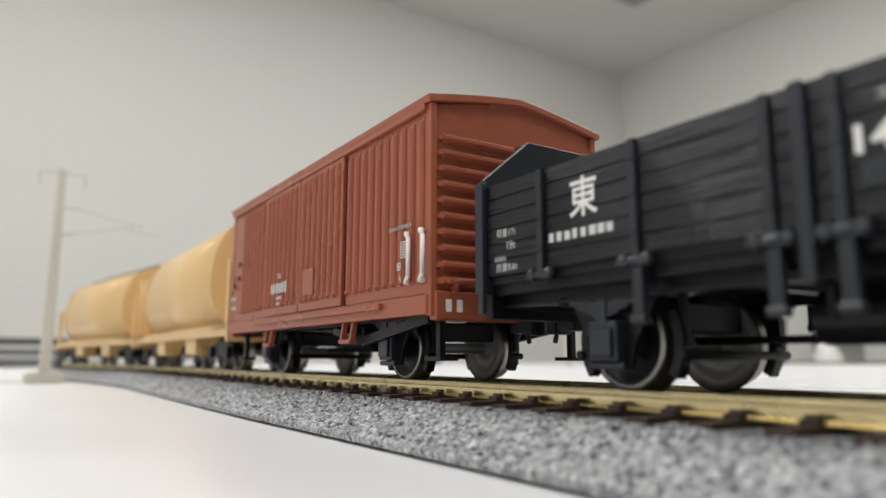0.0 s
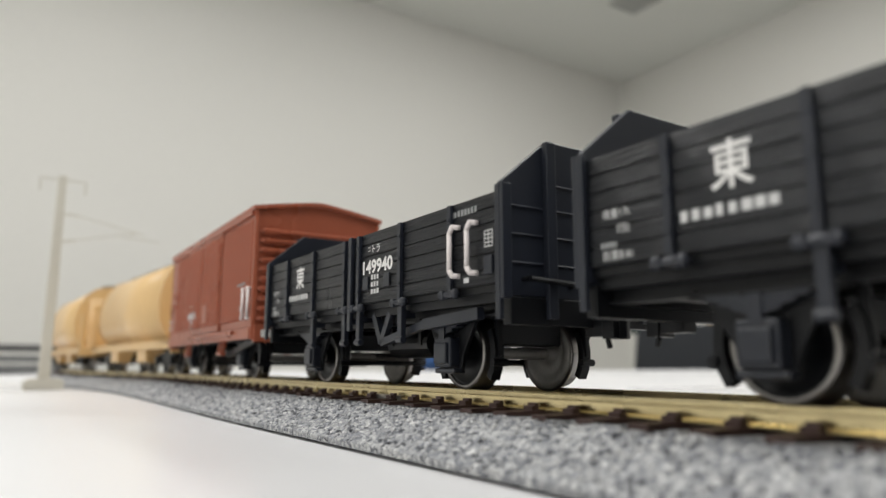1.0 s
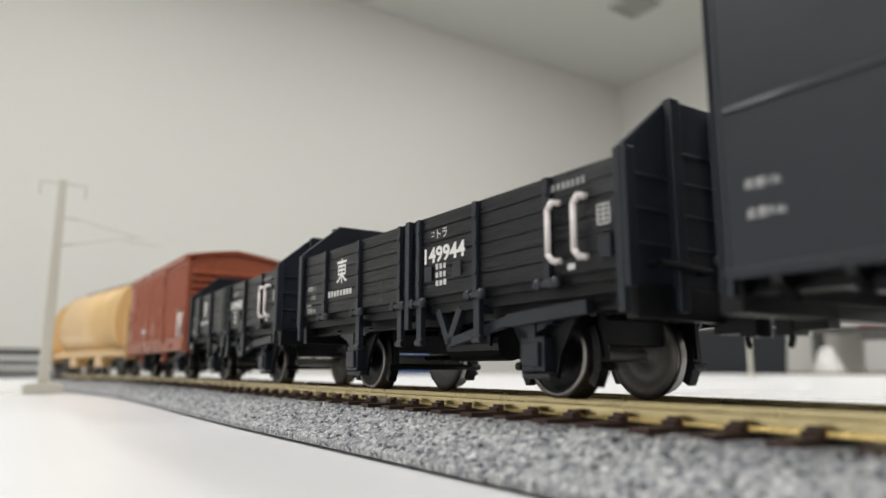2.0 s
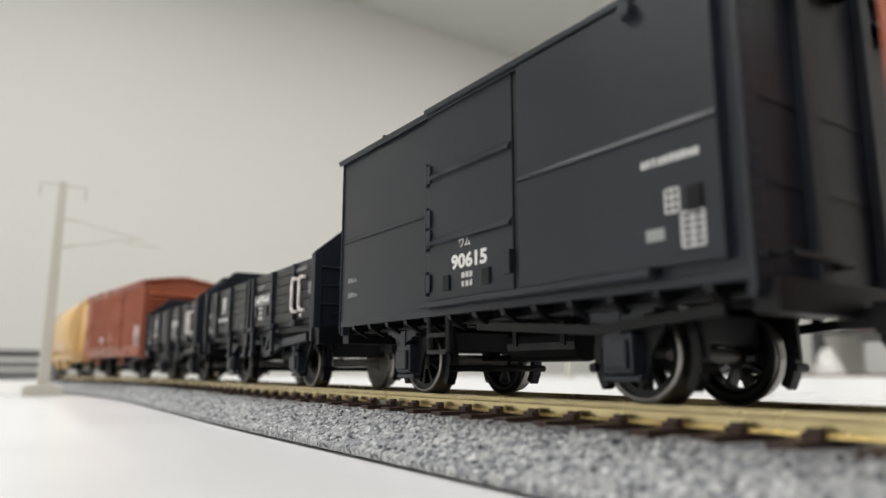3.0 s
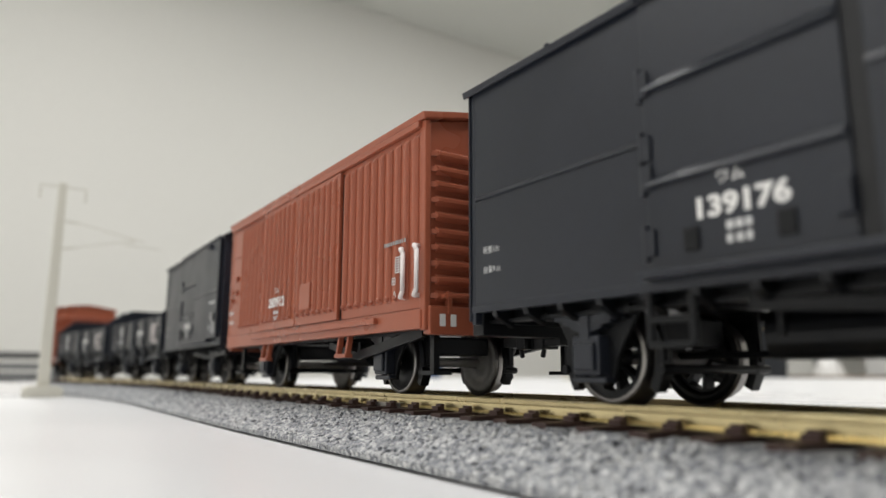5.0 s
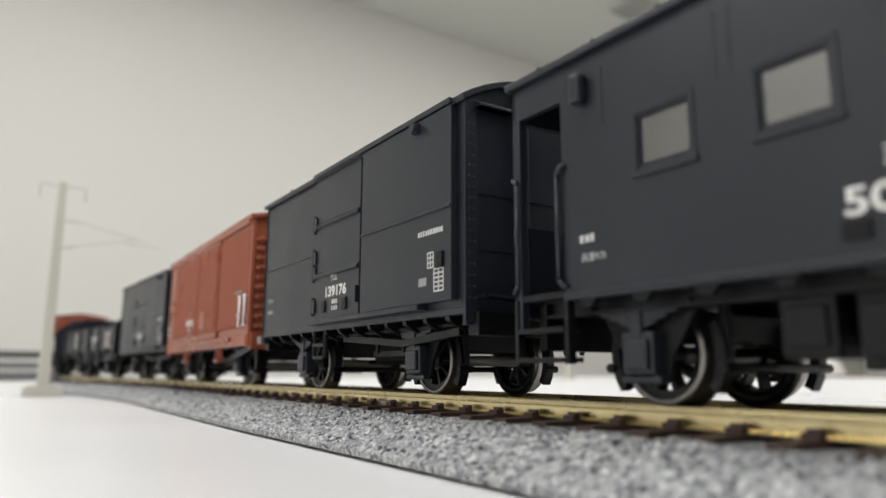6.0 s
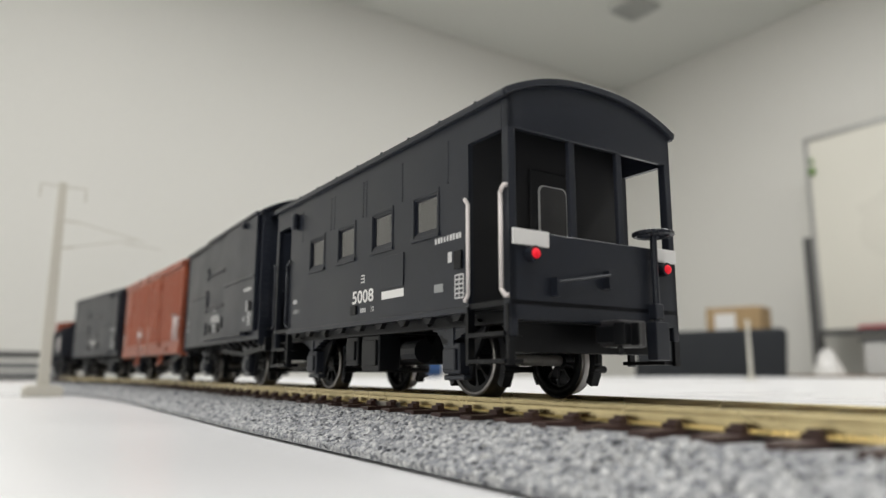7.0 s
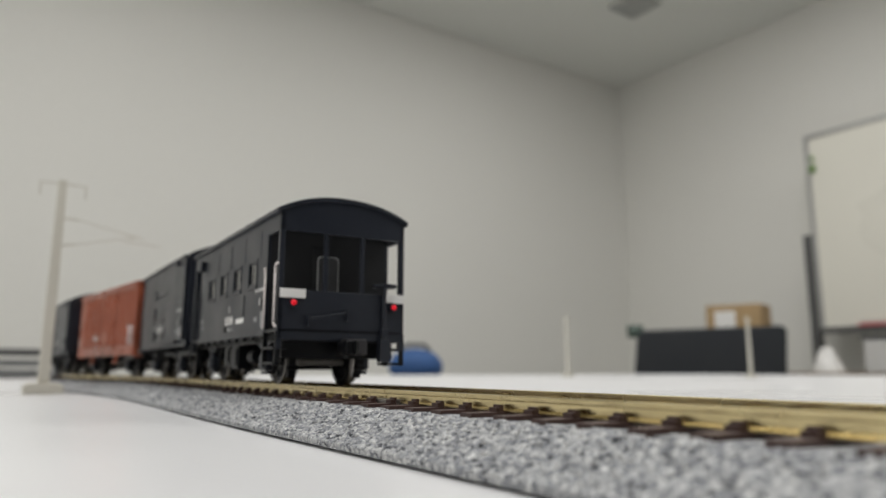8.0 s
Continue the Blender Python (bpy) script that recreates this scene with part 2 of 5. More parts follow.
def panel_lamp(x, y, w, l):
    lamp = tagged(new("ceiling_light"), "recessed ceiling light with a white diffuser, lit", "ceiling light", "ceiling lights")
    lamp.location = (x, y, TOP)
    bm = bmesh.new()
    for s in (-1, 1):
        box(bm, s * (w / 2 + 0.01), s * (w / 2 + 0.03), -l / 2 - 0.03, l / 2 + 0.03, -0.012, 0, 1)
        box(bm, -w / 2 - 0.01, w / 2 + 0.01, s * (l / 2 + 0.01), s * (l / 2 + 0.03), -0.012, 0, 1)
    part("frame", bm, M_ALU, lamp)
    bm = bmesh.new()
    box(bm, -w / 2 - 0.01, w / 2 + 0.01, -l / 2 - 0.01, l / 2 + 0.01, -0.004, -0.001, 1)
    part("diffuser", bm, M_PANEL, lamp)


for lx in (-1.7, 0.1, 1.9):
    for ly in (-0.8, 1.2):
        panel_lamp(lx, ly, 0.3, 1.2)


def ceiling_vent():
    v = tagged(new("ceiling_vent"), "grey square air vent set in the ceiling", "vent")
    v.location = (2.705, 2.25, TOP)
    v.scale = (0.72, 0.72, 1)
    bm = bmesh.new()
    for s in (-1, 1):
        box(bm, s * 0.11, s * 0.13, -0.13, 0.13, -0.015, 0, 1)
        box(bm, -0.11, 0.11, s * 0.11, s * 0.13, -0.015, 0, 1)
    part("frame", bm, M_VENT, v)
    bm = bmesh.new()
    box(bm, -0.11, 0.11, -0.11, 0.11, -0.004, -0.001, 1)
    part("backing", bm, M_VENT, v)
    for i in range(7):
        bm = bmesh.new()
        y = -0.09 + i * 0.03
        strut(bm, (-0.11, y, -0.009), (0.11, y, -0.009), 0.022, 0.003, 1)
        part("slat", bm, M_VENT, v)


ceiling_vent()


def table():
    t = tagged(new("table"), "long white laminate table carrying the model railway", "table")
    x0, x1, y0, y1 = -0.55, 1.9, -1.1, 1.4
    bm = bmesh.new()
    box(bm, x0, x1, y0, y1, TABLE - 0.028, TABLE, 1)
    part("tabletop", bm, M_TABLE, t, bevel=2.0)
    for x in (x0 + 0.08, x1 - 0.08):
        for y in (y0 + 0.08, y1 - 0.08):
            bm = bmesh.new()
            box(bm, x - 0.025, x + 0.025, y - 0.025, y + 0.025, 0, TABLE - 0.028, 1)
            part("leg", bm, M_ALU, t, bevel=3.0)
    bm = bmesh.new()
    for x in (x0 + 0.08, x1 - 0.08):
        box(bm, x - 0.015, x + 0.015, y0 + 0.105, y1 - 0.105, TABLE - 0.068, TABLE - 0.03, 1)
    for y in (y0 + 0.08, y1 - 0.08):
        box(bm, x0 + 0.105, x1 - 0.105, y - 0.015, y + 0.015, TABLE - 0.068, TABLE - 0.03, 1)
    part("apron_frame", bm, M_ALU, t)


table()


def whiteboard():
    w = tagged(new("whiteboard"), "free-standing whiteboard on a dark metal stand", "whiteboard")
    w.location = (3.22, 1.70, 0)
    H, L = 1.84, 1.75
    lo = 0.90
    bm = bmesh.new()
    box(bm, -0.008, 0.008, -L + 0.02, -0.02, lo + 0.02, H - 0.02, 1)
    part("panel", bm, M_BOARD, w)
    bm = bmesh.new()
    box(bm, -0.014, 0.014, -L, 0, H - 0.022, H, 1)
    box(bm, -0.014, 0.014, -L, 0, lo, lo + 0.022, 1)
    for y in (-L, -0.022):
        box(bm, -0.014, 0.014, y, y + 0.022, lo + 0.022, H - 0.022, 1)
    part("frame", bm, M_ALU, w, bevel=3.0)
    for y in (0.02, -L - 0.02):
        bm = bmesh.new()
        box(bm, -0.02, 0.02, y - 0.02, y + 0.02, 0.05, 1.36, 1)
        part("upright", bm, M_DARK, w, bevel=3.0)
        bm = bmesh.new()
        box(bm, -0.3, 0.3, y - 0.025, y + 0.025, 0.03, 0.07, 1)
        part("foot", bm, M_DARK, w, bevel=3.0)
    bm = bmesh.new()
    box(bm, -0.1, -0.014, -L + 0.1, -0.03, lo - 0.004, lo + 0.008, 1)
    box(bm, -0.1, -0.094, -L + 0.1, -0.03, lo + 0.008, lo + 0.02, 1)
    part("pen_tray", bm, M_DARK, w)
    bm = bmesh.new()
    box(bm, -0.03, 0.03, -L, 0.0, 0.32, 0.36, 1)
    part("crossbar", bm, M_DARK, w)
    for i, z in enumerate((1.72, 1.67)):
        bm = bmesh.new()
        bmesh.ops.create_uvsphere(bm, u_segments=12, v_segments=8, radius=0.011 + 0.006 * i, matrix=Matrix.Translation((-0.02, -0.035, z)) @ Matrix.Diagonal((0.5, 1, 1.2, 1)))
        part("magnet", bm, M_GREEN, w, "round green magnet", smooth=True)
    e = tagged(new("board_eraser"), "red felt board eraser on the pen tray", "eraser")
    e.location = (3.16, 1.43, lo + 0.008)
    bm = bmesh.new()
    box(bm, -0.025, 0.025, -0.07, 0.07, 0, 0.022, 1)
    part("felt_pad", bm, M_RED, e, bevel=4)
    bm = bmesh.new()
    box(bm, -0.023, 0.023, -0.066, 0.066, 0.0222, 0.034, 1)
    part("grip", bm, mat("pale_plastic", (0.6, 0.55, 0.52), 0.5), e, bevel=4)
    c = tagged(new("pen_pot"), "blue cylindrical pot on the pen tray", "pot")
    c.location = (3.16, 1.22, lo + 0.008)
    bm = bmesh.new()
    bmesh.ops.create_cone(bm, cap_ends=True, segments=24, radius1=0.035, radius2=0.038, depth=0.09, matrix=Matrix.Translation((0, 0, 0.045)))
    part("pot_body", bm, mat("blue_plastic", (0.03, 0.06, 0.45), 0.4), c, bevel=3, smooth=True)


whiteboard()


def black_seat():
    """A broad black upholstered backrest seen over the table's edge, on a seat with legs."""
    s = tagged(new("lounge_chair"), "black upholstered chair with a broad low backrest", "chair")
    s.matrix_world = pose(2.21, 1.59, 0, 0, 0, -55)
    bm = bmesh.new()
    prism(bm, [(-0.29, 0.42), (0.24, 0.42), (0.27, 0.875), (0.255, 0.89), (-0.22, 0.88), (-0.245, 0.86)], "y", 0.0, 0.07, 1)
    part("backrest", bm, M_LEATHER, s, bevel=15)
    bm = bmesh.new()
    box(bm, -0.25, 0.25, -0.48, 0.0, 0.36, 0.47, 1)
    part("seat", bm, M_LEATHER, s, bevel=20)
    for x in (-0.21, 0.21):
        for y in (-0.43, 0.03):
            bm = bmesh.new()
            bar(bm, (x, y, 0), (x, y, 0.42), 0.014, 10, 1)
            part("leg", bm, M_DARK, s)
    c = tagged(new("side_cabinet"), "low dark grey cabinet behind the black chair", "cabinet")
    c.matrix_world = pose(2.46, 1.76, 0, 0, 0, -55)
    bm = bmesh.new()
    box(bm, -0.26, 0.26, -0.0, 0.32, 0.03, 0.84, 1)
    part("body", bm, M_DARK, c, bevel=4)
    bm = bmesh.new()
    box(bm, -0.27, 0.27, -0.02, 0.33, 0.841, 0.865, 1)
    part("top", bm, M_DARK, c, bevel=4)
    b = tagged(new("cardboard_box"), "brown cardboard box with a white label on the cabinet", "box")
    b.matrix_world = pose(2.49, 1.645, 0.865, 0, 0, -72)
    bm = bmesh.new()
    box(bm, -0.12, 0.09, 0.0, 0.16, 0, 0.125, 1)
    part("carton", bm, M_CARD, b, bevel=3)
    bm = bmesh.new()
    box(bm, -0.085, -0.005, -0.002, -0.0005, 0.03, 0.10, 1)
    part("label", bm, M_WHITE, b)
    d = tagged(new("small_pot"), "small dark green pot on the cabinet", "pot")
    d.location = (2.28, 1.98, 0.865)
    bm = bmesh.new()
    bmesh.ops.create_cone(bm, cap_ends=True, segments=16, radius1=0.03, radius2=0.034, depth=0.05, matrix=Matrix.Translation((0, 0, 0.025)))
    part("pot_body", bm, mat("dark_green", (0.08, 0.12, 0.10), 0.5), d, smooth=True)


black_seat()


def blue_chair():
    s = tagged(new("blue_bag"), "soft blue fabric bag on a stool beyond the table", "bag")
    s.location = (1.085, 1.78, 0.68)
    bm = bmesh.new()
    bmesh.ops.create_uvsphere(bm, u_segments=24, v_segments=14, radius=1, matrix=Matrix.Translation((0, 0, 0.06)) @ Matrix.Diagonal((0.085, 0.07, 0.055, 1)))
    for v in bm.verts:
        v.co += Vector((0, 0, 0.006 * noise.noise(v.co * 30)))
        v.co.z = max(v.co.z, 0)
    part("bag_body", bm, M_BLUE, s, smooth=True)
    bm = bmesh.new()
    bar(bm, (-0.05, 0, 0.108), (-0.03, 0, 0.125), 0.006, 8, 1)
    bar(bm, (-0.03, 0, 0.125), (0.03, 0, 0.125), 0.006, 8, 1)
    bar(bm, (0.03, 0, 0.125), (0.05, 0, 0.108), 0.006, 8, 1)
    part("strap", bm, M_DARK, s)
    st = tagged(new("stool"), "dark stool standing behind the table", "stool")
    st.location = (1.085, 1.78, 0)
    bm = bmesh.new()
    bmesh.ops.create_cone(bm, cap_ends=True, segments=24, radius1=0.16, radius2=0.15, depth=0.04, matrix=Matrix.Translation((0, 0, 0.66)))
    part("seat", bm, M_DARK, st, bevel=5)
    for a in range(4):
        bm = bmesh.new()
        c, q = math.cos(a * math.pi / 2 + 0.7), math.sin(a * math.pi / 2 + 0.7)
        bar(bm, (0.19 * c, 0.19 * q, 0), (0.1 * c, 0.1 * q, 0.645), 0.013, 8, 1)
        part("leg", bm, M_DARK, st)


blue_chair()


def mesh_chair():
    s = tagged(new("mesh_chair"), "grey office chair with a ribbed mesh backrest", "chair")
    s.matrix_world = pose(-0.02, 1.72, 0, 0, 0, 8)
    bm = bmesh.new()
    for i in range(15):
        z = 0.464 + i * 0.0195
        box(bm, -0.27, 0.165, -0.012, 0.012, z, z + 0.0135, 1)
    part("back_mesh", bm, M_MESH, s)
    bm = bmesh.new()
    for x in (-0.285, 0.167):
        box(bm, x, x + 0.016, -0.018, 0.018, 0.44, 0.759, 1)
    box(bm, -0.285, 0.183, -0.018, 0.018, 0.759, 0.774, 1)
    part("back_frame", bm, M_DARK, s, bevel=4)
    bm = bmesh.new()
    box(bm, -0.25, 0.2, 0.02, 0.46, 0.43, 0.49, 1)
    part("seat", bm, M_MESH, s, bevel=15)
    bm = bmesh.new()
    bar(bm, (-0.02, 0.24, 0.08), (-0.02, 0.24, 0.43), 0.025, 12, 1)
    part("column", bm, M_DARK, s)
    for a in range(5):
        bm = bmesh.new()
        c, q = math.cos(a * 1.2566), math.sin(a * 1.2566)
        strut(bm, (-0.02, 0.24, 0.09), (-0.02 + 0.28 * c, 0.24 + 0.28 * q, 0.06), 0.03, 0.03, 1)
        bar(bm, (-0.02 + 0.27 * c, 0.24 + 0.27 * q, 0.0), (-0.02 + 0.27 * c, 0.24 + 0.27 * q, 0.06), 0.022, 10, 1)
        part("foot", bm, M_DARK, s)


mesh_chair()


def far_corner():
    t = tagged(new("side_table"), "small dark wooden side table beside the whiteboard", "table")
    t.matrix_world = pose(2.62, 1.33, 0, 0, 0, 25)
    bm = bmesh.new()
    box(bm, -0.14, 0.14, -0.2, 0.2, 0.70, 0.725, 1)
    part("tabletop", bm, mat("brown_wood", (0.14, 0.085, 0.04), 0.5, vary=0.2, grain=80, coarse=12), t, bevel=4)
    for x in (-0.11, 0.11):
        for y in (-0.17, 0.17):
            bm = bmesh.new()
            box(bm, x - 0.014, x + 0.014, y - 0.014, y + 0.014, 0, 0.70, 1)
            part("leg", bm, M_DARK, t)
    b = tagged(new("paper_bag"), "crumpled white paper bag on the side table", "bag")
    b.location = (2.6, 1.36, 0.725)
    bm = bmesh.new()
    bmesh.ops.create_cone(bm, cap_ends=True, segments=18, radius1=0.055, radius2=0.018, depth=0.09, matrix=Matrix.Translation((0, 0, 0.045)))
    bmesh.ops.subdivide_edges(bm, edges=bm.edges[:], cuts=2, use_grid_fill=True)
    for v in bm.verts:
        if v.co.z > 0.002:
            v.co += Vector((noise.noise(v.co * 40), noise.noise(v.co * 40 + Vector((9, 0, 0))), 0)) * 0.012
    part("bag_body", bm, M_WHITE, b)
    k = tagged(new("low_cabinet"), "pale grey low cabinet standing under the whiteboard", "cabinet")
    k.location = (2.992, 1.05, 0)
    pale = mat("pale_grey_laminate", (0.62, 0.62, 0.61), 0.45, vary=0.03, grain=40, coarse=4)
    bm = bmesh.new()
    box(bm, -0.14, 0.14, -0.3, 0.3, 0.04, 0.85, 1)
    part("body", bm, pale, k, bevel=4)
    bm = bmesh.new()
    box(bm, -0.15, 0.15, -0.31, 0.31, 0.851, 0.868, 1)
    part("top", bm, M_DARK, k, bevel=3)
    for y in (-0.15, 0.15):
        bm = bmesh.new()
        box(bm, -0.158, -0.142, y - 0.143, y + 0.143, 0.08, 0.84, 1)
        door = part("door", bm, pale, k, bevel=3)
        bm = bmesh.new()
        box(bm, -0.172, -0.1585, y - 0.05, y + 0.05, 0.74, 0.752, 1)
        part("handle", bm, M_ALU, door)
    bm = bmesh.new()
    box(bm, -0.12, 0.12, -0.28, 0.28, 0, 0.04, 1)
    part("plinth", bm, M_DARK, k)
    c = tagged(new("cable"), "thin black cable lying on the white table", "cable")
    cu = bpy.data.curves.new("cable_run", "CURVE")
    cu.dimensions, cu.bevel_depth, cu.bevel_resolution = "3D", 0.0016, 2
    sp = cu.splines.new("BEZIER")
    pts = [(-0.35, 0.95), (-0.15, 1.02), (0.02, 0.97), (0.05, 1.2), (-0.05, 1.38)]
    sp.bezier_points.add(len(pts) - 1)
    for p, (x, y) in zip(sp.bezier_points, pts):
        p.co, p.handle_left_type, p.handle_right_type = (x, y, TABLE + 0.0016), "AUTO", "AUTO"
    cu.materials.append(M_DARK)
    run_ob = new("cable_run", cu)
    run_ob.parent = c


far_corner()


# ---- track ----
def sweep(bm, profile, ys, closed=True):
    """Profile points (across, up) in mm carried along the line of the track."""
    rings = []
    for y in ys:
        e = 0.002
        a = math.atan2(track_x(y + e) - track_x(y - e), 2 * e)
        x = track_x(y)
        rings.append([bm.verts.new((x + p[0] * MM * math.cos(a), y - p[0] * MM * math.sin(a), RAIL + p[1] * MM)) for p in profile])
    n = len(profile)
    for r, q in zip(rings, rings[1:]):
        for i in range(n if closed else n - 1):
            j = (i + 1) % n
            bm.faces.new((r[i], r[j], q[j], q[i]))
    if closed:
        bm.faces.new(rings[0])
        bm.faces.new(rings[-1][::-1])
    return rings


def steps(a, b, d):
    n = max(1, int(round((b - a) / d)))
    return [a + (b - a) * i / n for i in range(n + 1)]


JOINTS = [-0.628, -0.382, -0.136, 0.1103, 0.3563, 0.6023, 0.8483, 1.0943]


def track():
    t = tagged(new("track"), "brass rails on brown sleepers with moulded grey ballast roadbed", "railway track", kind="structure")
    for a, b in zip(JOINTS, JOINTS[1:]):
        near = a < 0.6 and b > -0.1
        bm = bmesh.new()
        prof = [(-24.6, -8.2), (-24.8, -7.75), (-26.5, -7.75), (-26.6, -6.9)] + [(-26.4 + i * (10.0 / 16), -6.7 + i * (4.0 / 16)) for i in range(17)] if near else [(-26.2, -8.2), (-26.4, -7.5), (-16.4, -2.7)]
        prof = prof + [(-12, -2.75), (-8, -2.9), (0, -2.9), (8, -2.9), (16.4, -2.7), (24.8, -7.5), (24.6, -8.2)]
        ys = steps(a + 0.0002, b - 0.0002, 0.0005 if near else 0.01)
        rings = sweep(bm, prof, ys)
        if near:
            rnd = random.Random(int(a * 1000) + 7)
            for r in rings:
                for i in range(5, 21):
                    h = rnd.gauss(0, 0.17) * MM + 0.1 * MM * noise.noise(r[i].co * 900)
                    r[i].co += Vector((-0.5 * h, 0.3 * rnd.gauss(0, 0.15) * MM, 0.87 * h))
        part("roadbed", bm, M_BALLAST, t)
        for s in (-1, 1):
            bm = bmesh.new()
            c = s * 8.95
            prof = [(c - 0.55, 0), (c + 0.55, 0), (c + 0.6, -0.15), (c + 0.55, -0.62), (c + 0.22, -0.75), (c + 0.22, -1.75), (c + 0.95, -1.95), (c + 0.95, -2.15),
                    (c - 0.95, -2.15), (c - 0.95, -1.95), (c - 0.22, -1.75), (c - 0.22, -0.75), (c - 0.55, -0.62), (c - 0.6, -0.15)]
            sweep(bm, prof, steps(a + 0.00012, b - 0.00012, 0.01))
            part("rail", bm, M_BRASS, t)
    for y in JOINTS[1:-1]:
        for s in (-1, 1):
            bm = bmesh.new()
            c = s * 8.95
            sweep(bm, [(c - 1.15, -1.55), (c - 0.3, -1.45), (c - 0.3, -1.72), (c - 1.0, -1.9), (c - 1.0, -2.2), (c + 1.0, -2.2), (c + 1.0, -1.9), (c + 0.3, -1.72), (c + 0.3, -1.45),
                       (c + 1.15, -1.55), (c + 1.2, -2.4), (c - 1.2, -2.4)], [y - 0.0065, y, y + 0.0055])
            part("rail_joiner", bm, M_STEEL, t)
    return t


TRACK = track()


def mast(x, y, h, turn=0.0, arms=True):
    m = tagged(new("overhead_mast"), "beige plastic overhead line mast on a square foot", "overhead mast", "overhead masts")
    m.matrix_world = pose(x, y, TABLE, 0, 0, turn)
    bm = bmesh.new()
    prism(bm, [(-8.5, 0), (8.5, 0), (8.5, 4), (6, 5.2), (-6, 5.2), (-8.5, 4)], "y", -6, 6)
    part("foot", bm, M_POLE, m, bevel=0.4)
    bm = bmesh.new()
    bmesh.ops.create_cone(bm, cap_ends=True, segments=4, radius1=3.6 * MM, radius2=2.6 * MM, depth=(h - 5) * MM,
                          matrix=Matrix.Translation((0, 0, (h + 5) / 2 * MM)) @ pose(0, 0, 0, 0, 0, 45))
    part("column", bm, M_POLE, m, bevel=0.3)
    bm = bmesh.new()
    box(bm, -10, 11, -0.3, 0.3, h - 2.0, h - 1.4)
    part("crossarm", bm, M_POLE, m)
    for s in (-9.6, 10.6):
        bm = bmesh.new()
        for i in range(4):
            bmesh.ops.create_cone(bm, cap_ends=True, segments=10, radius1=(0.55 if i % 2 else 0.35) * MM, radius2=0.35 * MM, depth=1.5 * MM,
                                  matrix=Matrix.Translation((s * MM, 0, (h - 3 - 1.5 * i) * MM)))
        part("insulator", bm, M_POLE, m)
    if arms:
        z1, z2 = h - 19, h - 33
        bm = bmesh.new()
        bar(bm, (2, 0, z1), (9, 0, z1 - 0.3), 0.5, 8)
        bar(bm, (9, 0, z1 - 0.3), (40, 0, z1 - 7), 0.26, 8)
        part("top_tube", bm, M_POLE, m)
        bm = bmesh.new()
        bar(bm, (2, 0, z2), (8, 0, z2 + 1.2), 0.5, 8)
        bar(bm, (8, 0, z2 + 1.2), (36, 0, z1 - 6.2), 0.26, 8)
        part("stay_tube", bm, M_POLE, m)
        bm = bmesh.new()
        bar(bm, (30, 0, z1 - 9), (48, 0, z1 - 10), 0.24, 8)
        bar(bm, (34, 0, z1 - 5.5), (34, 0, z1 - 9.3), 0.2, 8)
        part("registration_arm", bm, M_POLE, m)
    return m


mast(0.0271, 0.3863, 105)
mast(0.845, 0.885, 104, 180, False)
mast(1.12, 0.72, 104, 180, False)


# ---- wheels and running gear ----
def lathe(bm, profile, seg=28):
    """Points (x, r) in mm turned about the x axis."""
    rings = []
    for x, r in profile:
        rings.append([bm.verts.new((x * MM, r * MM * math.sin(2 * math.pi * i / seg), r * MM * math.cos(2 * math.pi * i / seg))) for i in range(seg)])
    for a, b in zip(rings, rings[1:]):
        for i in range(seg):
            j = (i + 1) % seg
            bm.faces.new((a[i], a[j], b[j], b[i]))
    return rings


WHEEL_MESH = {}


